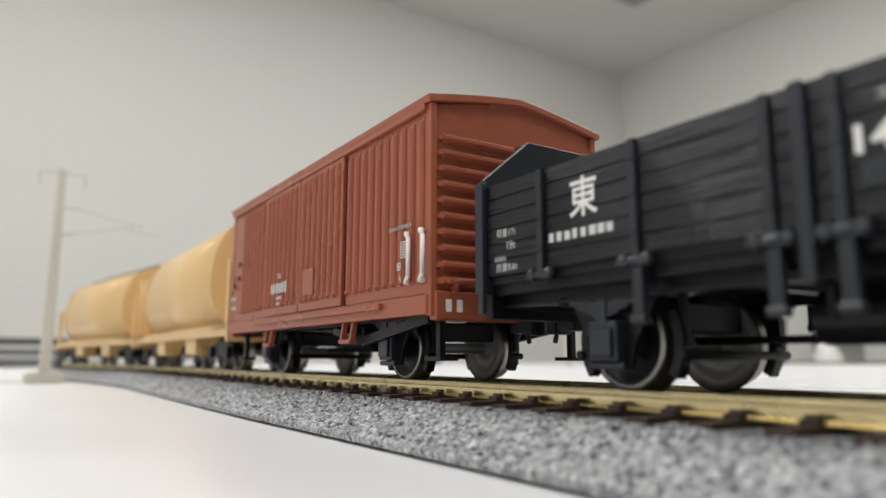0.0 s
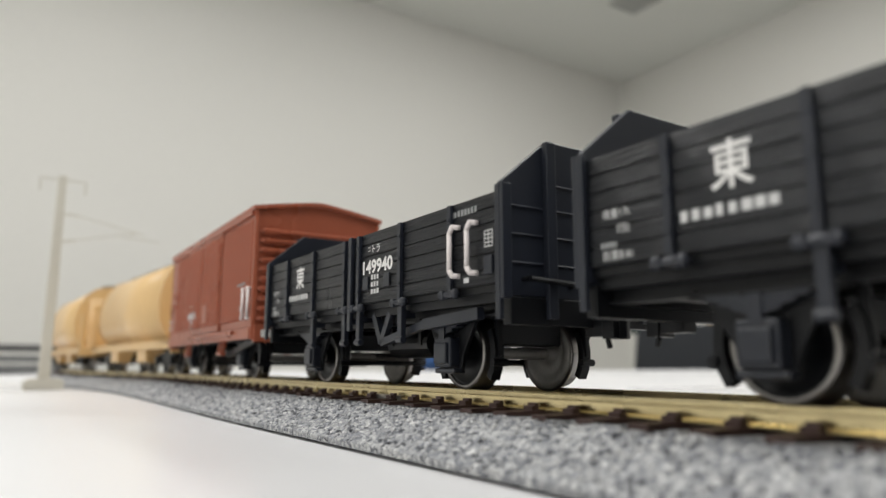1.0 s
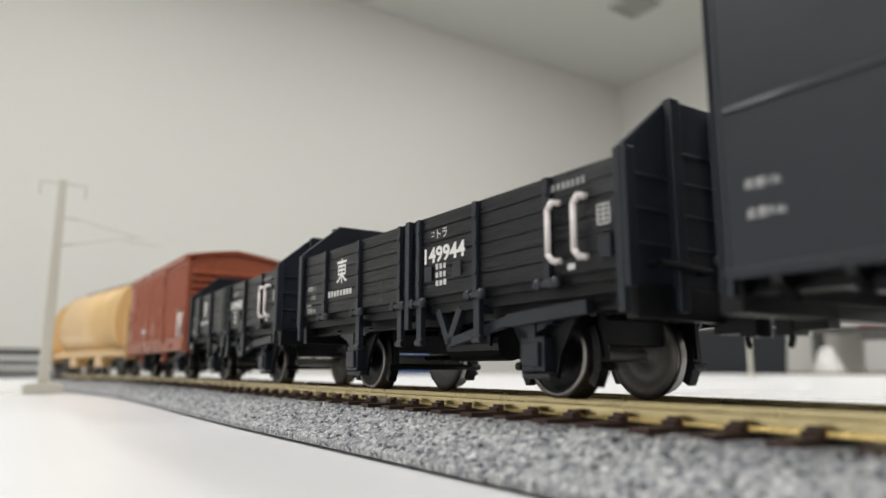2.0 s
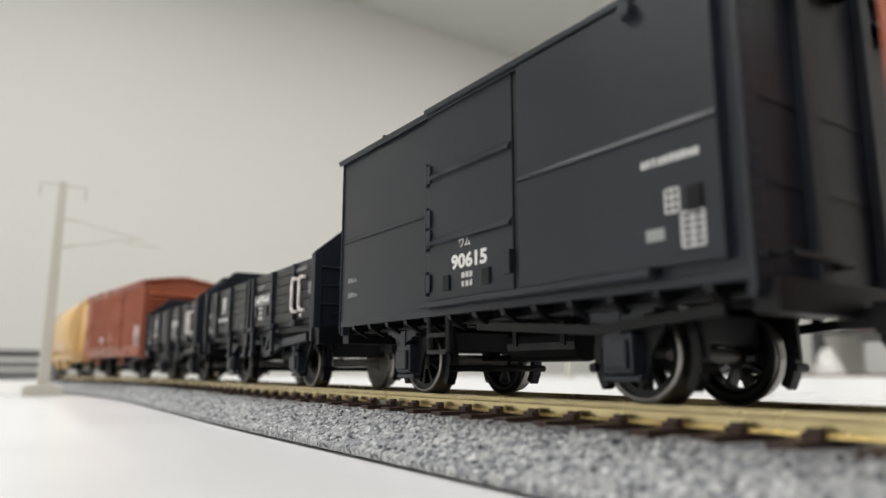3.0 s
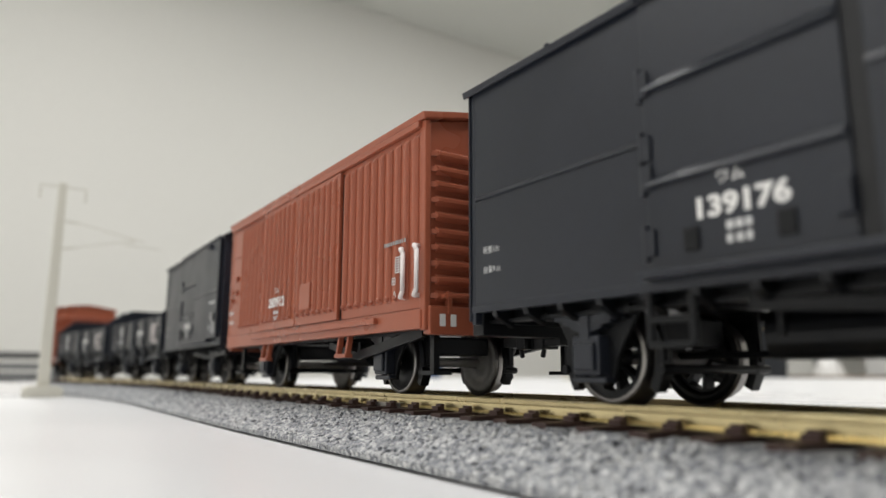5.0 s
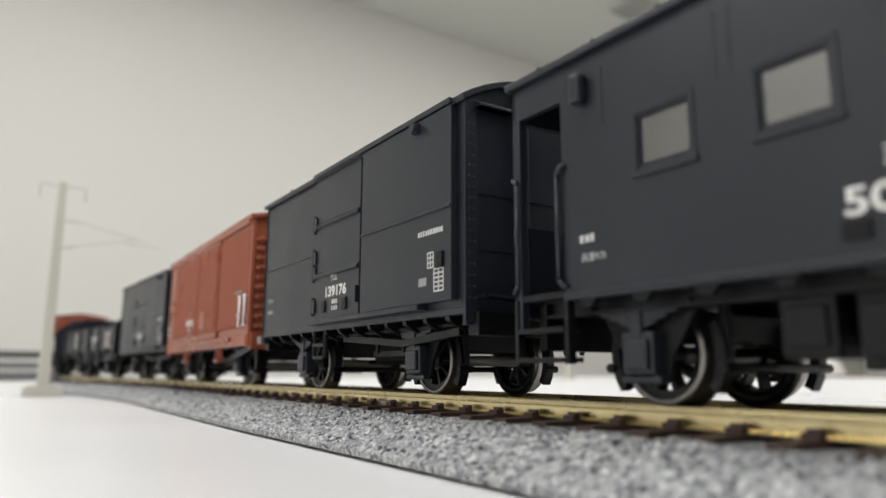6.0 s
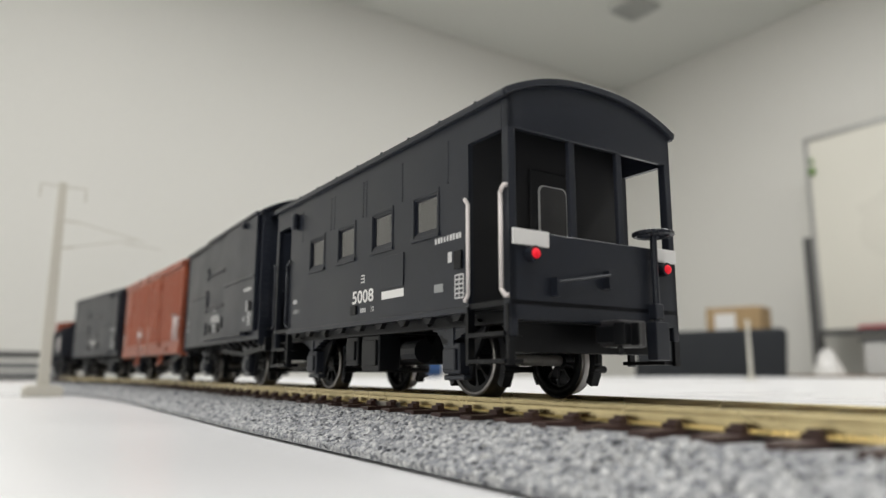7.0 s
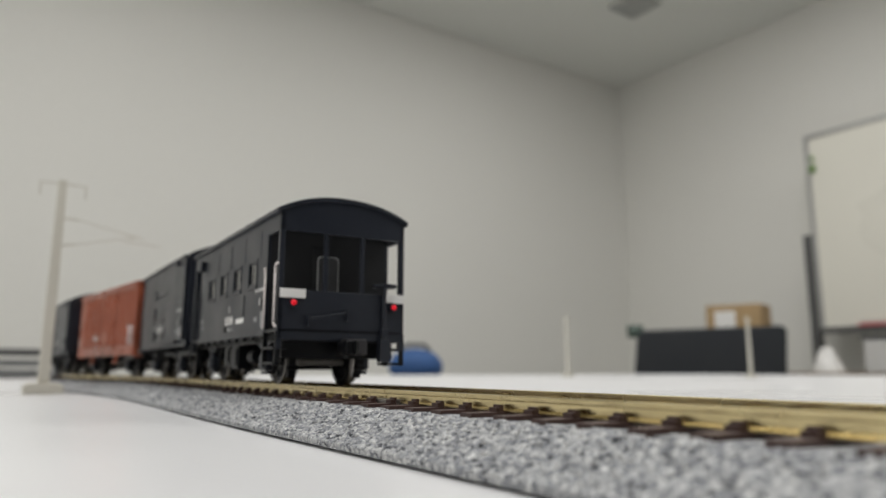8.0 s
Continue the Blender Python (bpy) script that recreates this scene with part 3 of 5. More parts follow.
def wheelset(parent, y, kind):
    """An axle with two wheels; kind 'disc' or 'spoke'."""
    def made(key, build, material, smooth=True):
        if key not in WHEEL_MESH:
            bm = bmesh.new()
            build(bm)
            tmp = part(key, bm, material, None, smooth=smooth)
            WHEEL_MESH[key] = tmp.data
            bpy.data.objects.remove(tmp)
        return WHEEL_MESH[key]

    def axle(bm):
        lathe(bm, [(-11.5, 0.01), (-11.5, 0.5), (-9.5, 0.9), (9.5, 0.9), (11.5, 0.5), (11.5, 0.01)], 12)

    def tyre(bm):
        lathe(bm, [(-9.7, 4.8), (-9.7, WR - 0.05), (-9.5, WR), (-7.75, WR + 0.05), (-7.4, WR + 0.55), (-7.0, WR + 0.65), (-6.8, WR + 0.4), (-6.8, 4.35), (-9.0, 4.35), (-9.0, 4.8), (-9.7, 4.8)])

    def disc(bm):
        lathe(bm, [(-9.2, 0.01), (-9.9, 0.9), (-9.8, 1.3), (-9.1, 1.6), (-8.9, 3.7), (-9.4, 4.3), (-9.5, 4.78), (-9.1, 4.78), (-8.4, 4.3), (-8.4, 0.01)])

    def back(bm):
        lathe(bm, [(-8.3, 0.01), (-8.3, 4.34), (-6.75, 4.34), (-6.75, WR + 0.3), (-6.7, WR + 0.3), (-6.7, 4.4), (-7.1, 3.8), (-7.4, 1.6), (-6.6, 1.3), (-6.6, 0.01)])

    def spoke(bm):
        n, rings = 36, []
        for r in (0.01, 1.5, 3.85, 4.75):
            rings.append([bm.verts.new((-9.2 * MM, r * MM * math.sin(2 * math.pi * i / n), r * MM * math.cos(2 * math.pi * i / n))) for i in range(n)])
        for k in (0, 2):
            for i in range(n):
                bm.faces.new((rings[k][i], rings[k][(i + 1) % n], rings[k + 1][(i + 1) % n], rings[k + 1][i]))
        for i in range(0, n, 4):
            bm.faces.new((rings[1][i], rings[1][i + 1], rings[2][i + 1], rings[2][i]))
        got = bmesh.ops.extrude_face_region(bm, geom=bm.faces[:])
        for v in got["geom"]:
            if isinstance(v, bmesh.types.BMVert):
                v.co.x = -7.4 * MM

    def rim_back(bm):
        lathe(bm, [(-7.3, 4.3), (-6.75, 4.34), (-6.75, WR + 0.3), (-6.7, WR + 0.3), (-6.7, 4.25), (-7.3, 4.25), (-7.3, 4.3)])

    ws = new("wheelset", made("axle", axle, M_DULL))
    ws.parent = parent
    ws.location = (0, y * MM, WR * MM)
    for s in (0, 180):
        w = new("tyre", made("tyre", tyre, M_STEEL))
        w.parent, w.rotation_euler = ws, (0, 0, radians(s))
        d = new("wheel_centre", made("spoke", spoke, M_UNDER, False) if kind == "spoke" else made("disc", disc, M_UNDER))
        d.parent, d.rotation_euler = ws, (0, 0, radians(s))
        k = new("wheel_back", made("back", back, M_DULL) if kind == "disc" else made("rim_back", rim_back, M_UNDER))
        k.parent, k.rotation_euler = ws, (0, 0, radians(s))
    WHEELS.append((ws, y))
    return ws


def axle_guard(parent, y, s, top):
    """One horn guard with axlebox, leaf spring and shackles on the side s (-1 near)."""
    bm = bmesh.new()
    x = s * 11.6
    pts = [(y - 6.4, top), (y + 6.4, top), (y + 3.2, 5.2), (y + 2.6, 2.9), (y + 1.7, 2.9), (y + 1.7, 7.6), (y - 1.7, 7.6), (y - 1.7, 2.9), (y - 2.6, 2.9), (y - 3.2, 5.2)]
    prism(bm, pts, "x", x - 0.35, x + 0.35)
    box(bm, x - 0.35, x + 0.35, y - 2.6, y + 2.6, 2.4, 2.95)
    part("axle_guard", bm, M_UNDER, parent, bevel=0.1)
    bm = bmesh.new()
    box(bm, min(x, x + s * 2.0), max(x, x + s * 2.0), y - 2.1, y + 2.1, WR - 2.1, WR + 2.3)
    box(bm, min(x + s * 2.0, x + s * 2.5), max(x + s * 2.0, x + s * 2.5), y - 1.6, y + 1.6, WR - 1.6, WR + 1.5)
    box(bm, min(x, x + s * 1.6), max(x, x + s * 1.6), y - 2.6, y + 2.6, WR - 3.0, WR - 2.2)
    part("axlebox", bm, M_BLACK, parent, bevel=0.25)
    bm = bmesh.new()
    for i in range(4):
        l = 6.4 - i * 1.35
        z = WR + 4.2 - i * 0.5
        for a, b in ((-1, 0), (0, 1)):
            strut(bm, (x + s * 1.2, y + a * l, z + (0.7 if a else 0)), (x + s * 1.2, y + b * l, z + (0.7 if b else 0)), 1.4, 0.42)
    box(bm, x + s * 1.2 - 0.9, x + s * 1.2 + 0.9, y - 0.7, y + 0.7, WR + 1.9, WR + 4.6)
    part("leaf_spring", bm, M_BLACK, parent)
    for e in (-6.4, 6.4):
        bm = bmesh.new()
        strut(bm, (x + s * 1.2, y + e, WR + 4.6), (x + s * 1.2, y + e * 1.03, top + 0.3), 1.0, 0.7)
        bar(bm, (x + s * 0.3, y + e, WR + 4.9), (x + s * 2.2, y + e, WR + 4.9), 0.5, 8)
        part("spring_shackle", bm, M_UNDER, parent)


def brake_gear(parent, y, s):
    """Brake blocks hung each side of a wheel."""
    for e in (-1, 1):
        bm = bmesh.new()
        pts = []
        for i in range(6):
            a = radians(-32 + i * 12)
            pts.append((y + e * 6.3 * math.cos(a), WR + 6.3 * math.sin(a)))
        for i in range(5, -1, -1):
            a = radians(-32 + i * 12)
            pts.append((y + e * 7.4 * math.cos(a), WR + 7.4 * math.sin(a)))
        prism(bm, pts, "x", s * 8.6 - 0.8, s * 8.6 + 0.8)
        strut(bm, (s * 8.6, y + e * 7.2, WR - 0.5), (s * 8.6, y + e * 7.0, 10.8), 0.7, 0.9)
        bar(bm, (s * 8.6 - 1.3, y + e * 7.3, WR - 1.4), (s * 8.6 + 1.3, y + e * 7.3, WR - 1.4), 0.55, 8)
        part("brake_block", bm, M_UNDER, parent)


def coupler(parent, y, e):
    """A knuckle coupler on the end e (1 front, -1 tail)."""
    bm = bmesh.new()
    lo, hi = sorted((y, y + e * 3.6))
    box(bm, -1.3, 1.3, lo, hi, 7.4, 9.6)
    prism(bm, [(-1.6, y + e * 3.4), (1.6, y + e * 3.4), (2.0, y + e * 5.2), (0.9, y + e * 5.6), (0.7, y + e * 4.4), (-1.0, y + e * 4.6), (-1.5, y + e * 5.4)], "z", 7.0, 10.0)
    bar(bm, (-0.9, y + e * 3.8, 7.0), (-0.9, y + e * 4.2, 5.8), 0.4, 8)
    part("coupler", bm, M_UNDER, parent, bevel=0.2)


def underframe(parent, half, base, sole=(10.2, 12.6), xs=12.6, kind="disc", seed=1):
    """Solebars, cross bearers, floor, wheels, springs, brakes and couplers under a two-axle wagon."""
    for s in (-1, 1):
        bm = bmesh.new()
        o, i, f = s * (xs + 1.2), s * (xs - 0.5), s * (xs + 0.3)
        lo, hi = sole
        prism(bm, [(i, lo), (o, lo), (o, lo + 0.4), (f, lo + 0.4), (f, hi - 0.4), (o, hi - 0.4), (o, hi), (i, hi)], "y", -half, half)
        part("solebar", bm, M_UNDER, parent)
    bm = bmesh.new()
    box(bm, -xs + 0.5, xs - 0.5, -half, half, sole[1] - 1.0, sole[1] - 0.4)
    for y in (-half + 0.6, -base - 9, -8, 0, 8, base + 9, half - 0.6):
        box(bm, -xs + 0.5, xs - 0.5, y - 0.6, y + 0.6, sole[0], sole[1] - 1.0)
    part("floor_frame", bm, M_UNDER, parent)
    for y in (-base, base):
        wheelset(parent, y, kind)
        simple("axle_bearer", M_UNDER, parent, (-6.2, 6.2, y - 4.2, y + 4.2, 6.5, sole[0]), bevel=0.3)
        for s in (-1, 1):
            axle_guard(parent, y, s, sole[0] + 0.2)
            brake_gear(parent, y, s)
    bm = bmesh.new()
    bar(bm, (-3, -8, 7.4), (-3, 6, 7.4), 2.6, 16)
    for y in (-6, 4):
        box(bm, -5.8, -0.2, y - 0.4, y + 0.4, 7.0, 10.4)
    part("brake_cylinder", bm, M_UNDER, parent)
    bm = bmesh.new()
    bar(bm, (2, -base, 5.6), (2, base, 5.6), 0.45, 8)
    bar(bm, (-9, -base + 7.3, WR - 1.4), (9, -base + 7.3, WR - 1.4), 0.5, 8)
    bar(bm, (-9, base - 7.3, WR - 1.4), (9, base - 7.3, WR - 1.4), 0.5, 8)
    part("brake_rod", bm, M_UNDER, parent)
    coupler(parent, half, 1)
    coupler(parent, -half, -1)


def grab(parent, x, y, z0, z1, e=-1, r=0.37, out=1.1, material=None):
    """A bowed handrail: an upright bar with two short ends turned e along the side and into it."""
    bm = bmesh.new()
    pts = [(x, y + e * 1.0, z0), (x - out, y + e * 0.7, z0), (x - out, y, z0 + 0.8), (x - out, y, z1 - 0.8), (x - out, y + e * 0.7, z1), (x, y + e * 1.0, z1)]
    for a, b in zip(pts, pts[1:]):
        bar(bm, a, b, r, 8)
    for p in pts[1:-1]:
        bmesh.ops.create_uvsphere(bm, u_segments=8, v_segments=6, radius=r * MM, matrix=Matrix.Translation(Vector(p) * MM))
    return part("grab_rail", bm, material or M_PINKW, parent, "white painted grab rail", smooth=True)


def wagon(name, label, category, place, base):
    w = tagged(new(name), label, category, "vehicles of the train")
    TRAIN.append((w, place, base * 2 * MM))
    return w


def plank_material():
    m = mat("black_wood_grain", (0.0040, 0.0052, 0.0076), 0.33, vary=0.12, grain=900, coarse=60, spec=0.4)
    nt = m.node_tree
    co, mp, n, b = (nt.nodes.new("ShaderNode" + k) for k in ("TexCoord", "Mapping", "TexNoise", "Bump"))
    mp.inputs["Scale"].default_value = (1, 0.035, 1)
    n.inputs["Scale"].default_value, n.inputs["Detail"].default_value, n.inputs["Distortion"].default_value = 3600, 4, 0.5
    b.inputs["Strength"].default_value, b.inputs["Distance"].default_value = 1.0, 0.0004
    nt.links.new(co.outputs["Object"], mp.inputs[0])
    nt.links.new(mp.outputs[0], n.inputs["Vector"])
    nt.links.new(n.outputs["Fac"], b.inputs["Height"])
    nt.links.new(b.outputs[0], nt.nodes["Principled BSDF"].inputs["Normal"])
    return m


M_PLANK = plank_material()


# ---- open wagons ----
def open_wagon(place, number):
    w = wagon("open_wagon", "black planked open goods wagon with raised gable ends", "wagon", place, 25)
    H, X, Z0, Z1 = 43.0, 16.2, 13.9, 26.0
    underframe(w, 42, 25, (10.0, 12.9), 12.6, "disc")
    simple("floor", M_UNDER, w, (-15.6, 15.6, -42.6, 42.6, 12.9, 13.8))
    step = (Z1 - Z0) / 6
    for s in (-1, 1):
        for a, b in ((-42.2, -2.6), (-2.4, 2.4), (2.6, 42.2)):
            for i in range(6):
                bm = bmesh.new()
                x0, x1 = sorted((s * (X - 1.0), s * X))
                box(bm, x0, x1, a, b, Z0 + i * step + 0.1, Z0 + (i + 1) * step - 0.1)
                part("plank", bm, M_PLANK, w)
        bm = bmesh.new()
        x0, x1 = sorted((s * (X - 0.9), s * (X - 0.4)))
        box(bm, x0, x1, -42.1, 42.1, Z0, Z1 - 0.1)
        part("side_lining", bm, M_UNDER, w)
        x0, x1 = sorted((s * (X + 0.02), s * (X + 0.55)))
        for y in (-31.4, -17.3, -2.9, 2.9, 17.3, 31.4):
            bm = bmesh.new()
            box(bm, x0, x1, y - 0.45, y + 0.45, Z0 - 0.4, Z1 - 0.15)
            for z in (Z0 + 2.2, Z0 + 6.2, Z0 + 9.8):
                box(bm, x0 - 0.12 * (s < 0), x1 + 0.12 * (s > 0), y - 0.3, y + 0.3, z - 0.25, z + 0.25)
            part("side_strap", bm, M_BLACK, w)
            bm = bmesh.new()
            bar(bm, (s * (X + 0.5), y - 1.3, Z0 - 0.7), (s * (X + 0.5), y + 1.5, Z0 - 0.7), 0.5, 10)
            for d in (-1.5, 1.5):
                bmesh.ops.create_uvsphere(bm, u_segments=8, v_segments=6, radius=0.75 * MM, matrix=Matrix.Translation((s * (X + 0.5) * MM, (y + d) * MM, (Z0 - 0.7) * MM)))
            for d in (-1.0, 1.0):
                box(bm, *sorted((s * (X - 0.2), s * (X + 1.05))), y + d - 0.3, y + d + 0.3, Z0 - 1.25, Z0 - 0.15)
            box(bm, *sorted((s * (X - 2.4), s * (X + 0.9))), y - 0.75, y + 0.75, Z0 - 1.1, Z0 - 0.45)
            part("hinge", bm, M_BLACK, w, bevel=0.1)
        for y in (-17.3, -2.9, 2.9, 17.3):
            bm = bmesh.new()
            box(bm, *sorted((s * (X - 0.6), s * (X + 0.3))), y - 0.65, y + 0.65, 7.0, Z0 - 1.0)
            box(bm, *sorted((s * (X - 2.4), s * (X - 0.6))), y - 0.5, y + 0.5, 10.8, 12.0)
            bar(bm, (s * X, y - 0.9, 7.4), (s * X, y + 0.9, 7.4), 0.6, 8)
            part("door_stop", bm, M_BLACK, w, bevel=0.1)
        simple("centre_stanchion", M_BLACK, w, (*sorted((s * (X + 0.02), s * (X + 0.75))), -0.7, 0.5, 9.4, Z1), bevel=0.1)
        bm = bmesh.new()
        box(bm, *sorted((s * (X - 2.2), s * (X - 1.2))), -42.6, 42.6, 11.6, 13.6)
        part("side_rail", bm, M_UNDER, w)
        bm = bmesh.new()
        xt = s * (X - 1.6)
        strut(bm, (xt, -6, 12.0), (xt, -8.6, 7.2), 1.0, 1.2)
        strut(bm, (xt, -11.6, 12.0), (xt, -8.6, 7.2), 1.0, 1.2)
        strut(bm, (xt, -8.6, 7.2), (xt, -22, 9.6), 1.0, 1.2)
        strut(bm, (xt, -22, 9.6), (xt, -36, 10.4), 1.2, 1.6)
        part("brake_lever", bm, M_BLACK, w)
    for e in (-1, 1):
        bm = bmesh.new()
        pts = [(-16.6, 12.2), (16.6, 12.2), (16.6, Z1 + 0.9), (8.6, 33.6), (-8.6, 33.6), (-16.6, Z1 + 0.9)]
        prism(bm, pts, "y", *sorted((e * 42.3, e * 43.2)))
        part("gable_end", bm, M_BLACK, w, bevel=0.15)
        for x in (-8.8, 0, 8.8):
            simple("end_post", M_BLACK, w, (x - 0.8, x + 0.8, *sorted((e * 43.2, e * 44.3)), 9.4, 33.2), bevel=0.15)
        for s in (-1, 1):
            simple("corner_post", M_BLACK, w, (*sorted((s * 15.4, s * 16.9)), *sorted((e * 43.2, e * 43.9)), 11.8, Z1 + 0.6),
                   (*sorted((s * 16.25, s * 16.95)), *sorted((e * 42.2, e * 43.2)), 9.2, Z1 + 0.6), bevel=0.12)
        for z in (16.5, 20.2, 23.9, 27.4):
            for x0, x1 in ((-16, -9.7), (-7.9, -0.9), (0.9, 7.9), (9.7, 16)):
                if z > 26 and abs(x0 + x1) / 2 > 8.5:
                    continue
                bm = bmesh.new()
                prism(bm, [(e * 43.15, z - 0.25), (e * 43.5, z), (e * 43.15, z + 0.25)], "x", x0, x1)
                part("end_ridge", bm, M_BLACK, w)
        simple("headstock", M_UNDER, w, (-15.5, 15.5, *sorted((e * 42, e * 43.6)), 8.6, 12.1), bevel=0.15)
        bm = bmesh.new()
        bar(bm, (-13, e * 44.4, 14.4), (-5, e * 44.8, 14.0), 0.4, 8)
        bar(bm, (-13, e * 43.2, 14.4), (-13, e * 44.4, 14.4), 0.4, 8)
        bar(bm, (-5, e * 43.2, 14.0), (-5, e * 44.8, 14.0), 0.4, 8)
        part("uncoupling_lever", bm, M_UNDER, w)
    x = -X - 0.04
    lettering("railway_mark", "東", 4.6, NEAR, (x, 24.6, 21.4), w, width=4.3, bold=0.012)
    dashes("small_print", w, x, 30.2, 17.4, 10.2, 1.15, 8, seed=3)
    lettering("load_figure", "荷重17t", 1.05, NEAR, (x, 38.2, 19.3), w, M_PRINT)
    lettering("load_figure", "15t", 1.0, NEAR, (x, 37.2, 17.6), w, M_PRINT)
    dashes("small_print", w, x, 40.4, 16.0, 2.4, 0.6, 4, M_GREY, seed=5)
    lettering("tare_figure", "自重8.6t", 1.1, NEAR, (x, 38.1, 14.9), w, M_PRINT)
    lettering("class_name", "トラ", 1.4, NEAR, (x, -8.8, 23.0), w, bold=0.01)
    lettering("class_prefix", "コ", 0.75, NEAR, (x, -6.3, 23.1), w)
    simple("printed_mark", M_PRINT, w, (x - 0.02, x, -35.6, -34.4, 14.5, 15.2))
    lettering("wagon_number", number, 2.4, NEAR, (x, -9.3, 20.0), w, width=10.4, bold=0.03)
    for i, z in enumerate((18.2, 17.0, 15.8)):
        dashes("small_print", w, x, -7.2, z, 3.0, 0.85, 3, seed=8 + i)
    for y in (-4.4, -11.8):
        simple("label_frame", M_BLACK, w, (x - 0.25, x, y - 2.0, y, 16.2, 18.4), bevel=0.1)
    dashes("small_print", w, x, -30.6, 24.4, 7.2, 0.9, 9, M_GREY, seed=12)
    grab(w, -X, -32.4, 15.6, 22.4, -1)
    grab(w, -X, -36.6, 15.6, 22.4, -1)
    print_grid(w, x, -40.9, -39.2, 18.9, 21.0, 4)
    simple("card_holder", M_BLACK, w, (x - 0.4, x, -41.2, -39.4, 15.2, 17.6), bevel=0.1)
    return w


# ---- steel box vans ----
def arc_roof(parent, half, X, eave, rise, material, lip=0.9, thick=0.9, name="roof"):
    n = 18
    outer = [(x, eave + rise * (1 - (abs(x) / X) ** 2.3)) for x in (-X + 2 * X * i / n for i in range(n + 1))]
    inner = [(x * 0.985, z - thick) for x, z in outer][::-1]
    bm = bmesh.new()
    prism(bm, outer + inner, "y", -half - lip, half + lip)
    return part(name, bm, material, parent, bevel=0.12)


def end_fill(bm, X, z0, eave, rise, y0, y1):
    n = 14
    pts = [(-X, z0), (X, z0)] + [(X - 2 * X * i / n, eave + rise * (1 - (abs(1 - 2 * i / n)) ** 2.3)) for i in range(n + 1)]
    prism(bm, pts, "y", y0, y1)


def black_van(place, number):
    w = wagon("black_van", "black steel goods van with a sliding door and curved roof", "wagon", place, 22.6)
    H, X, Z0, Z1 = 40.7, 16.1, 12.2, 42.4
    underframe(w, 39.7, 22.6, (10.0, 12.4), 12.8, "spoke")
    bm = bmesh.new()
    for s in (-1, 1):
        box(bm, *sorted((s * (X - 0.8), s * X)), -H + 0.8, H - 0.8, Z0, Z1)
    part("side_wall", bm, M_BLACK, w, bevel=0.1)
    for e in (-1, 1):
        bm = bmesh.new()
        end_fill(bm, X, Z0 - 2.4, Z1 - 0.2, 4.4, *sorted((e * (H - 0.8), e * H)))
        part("end_wall", bm, M_BLACK, w, bevel=0.12)
        for x in (-6.4, 6.4):
            simple("end_post", M_BLACK, w, (x - 1.0, x + 1.0, *sorted((e * H, e * (H + 1.2))), 9.0, Z1 + 2.2), bevel=0.15)
        for s in (-1, 1):
            simple("corner_flange", M_BLACK, w, (*sorted((s * (X - 2.0), s * (X + 0.25))), *sorted((e * H, e * (H + 0.3))), Z0 - 2, Z1), bevel=0.08)
        bm = bmesh.new()
        for s in (-1, 1):
            for z in [13.5 + 1.55 * i for i in range(18)]:
                for dx in (0.7, 1.5):
                    bmesh.ops.create_icosphere(bm, subdivisions=1, radius=0.2 * MM, matrix=Matrix.Translation((s * (X - dx + 0.2) * MM, e * (H + 0.3) * MM, z * MM)))
        tagged(part("rivets", bm, M_BLACK, w), kind="stuff")
        for x in (-11.4, 0, 11.4):
            bm = bmesh.new()
            zz = Z1 + (0.6 if x else 2.4)
            box(bm, x - 3.2, x + 3.2, *sorted((e * H, e * (H + 1.5))), zz - 2.2, zz - 1.7)
            prism(bm, [(e * H, zz - 1.0), (e * (H + 1.5), zz - 1.7), (e * (H + 1.5), zz - 2.2), (e * H, zz - 2.2)], "x", x - 3.2, x + 3.2)
            part("end_vent", bm, M_BLACK, w, bevel=0.1)
        for z in (20.5, 28.5):
            simple("end_seam", M_BLACK, w, (-X + 2, X - 2, *sorted((e * H, e * (H + 0.18))), z - 0.2, z + 0.2))
        simple("headstock", M_UNDER, w, (-15, 15, *sorted((e * (H - 1), e * (H + 1.4))), 8.4, 11.6), bevel=0.15)
        bm = bmesh.new()
        bar(bm, (-14, e * (H + 2.0), 13.6), (-4, e * (H + 2.2), 13.2), 0.4, 8)
        bar(bm, (-14, e * H, 13.6), (-14, e * (H + 2.0), 13.6), 0.4, 8)
        bar(bm, (-4, e * H, 13.2), (-4, e * (H + 2.2), 13.2), 0.4, 8)
        part("uncoupling_lever", bm, M_UNDER, w)
    arc_roof(w, H, X + 0.95, Z1, 4.6, M_BLACK)
    for y in (-24, -8, 8, 24):
        bm = bmesh.new()
        box(bm, -X - 1.0, -X + 1.2, y - 0.3, y + 0.3, Z1 - 0.2, Z1 + 0.3)
        part("roof_rib", bm, M_BLACK, w)
    for s in (-1, 1):
        def sx(a, b):
            return sorted((s * (X + a), s * (X + b)))
        simple("door_leaf", M_BLACK, w, (*sx(0.02, 0.5), -9.2, 10.4, 13.4, 41.6), bevel=0.12)
        for z in (21.9, 31.8):
            bm = bmesh.new()
            xa = s * (X + 0.5)
            pts = [(xa, z - 0.5), (xa + s * 0.6, z - 0.3), (xa + s * 0.5, z - 0.05), (xa, z + 0.75)]
            prism(bm, pts, "y", -9.0, 10.1)
            part("door_ridge", bm, M_BLACK, w)
        # Near-black strip paints the deep shadow in the recess between the doors.
        simple("recess_shade", M_SHADED, w, (*sx(-0.1, 0.25), -11.0, -9.3, 12.6, 41.5), bevel=0.05)
        simple("sliding_door", M_BLACK, w, (*sx(0.02, 1.2), -38.9, -11.1, 13.3, 41.5), bevel=0.12)
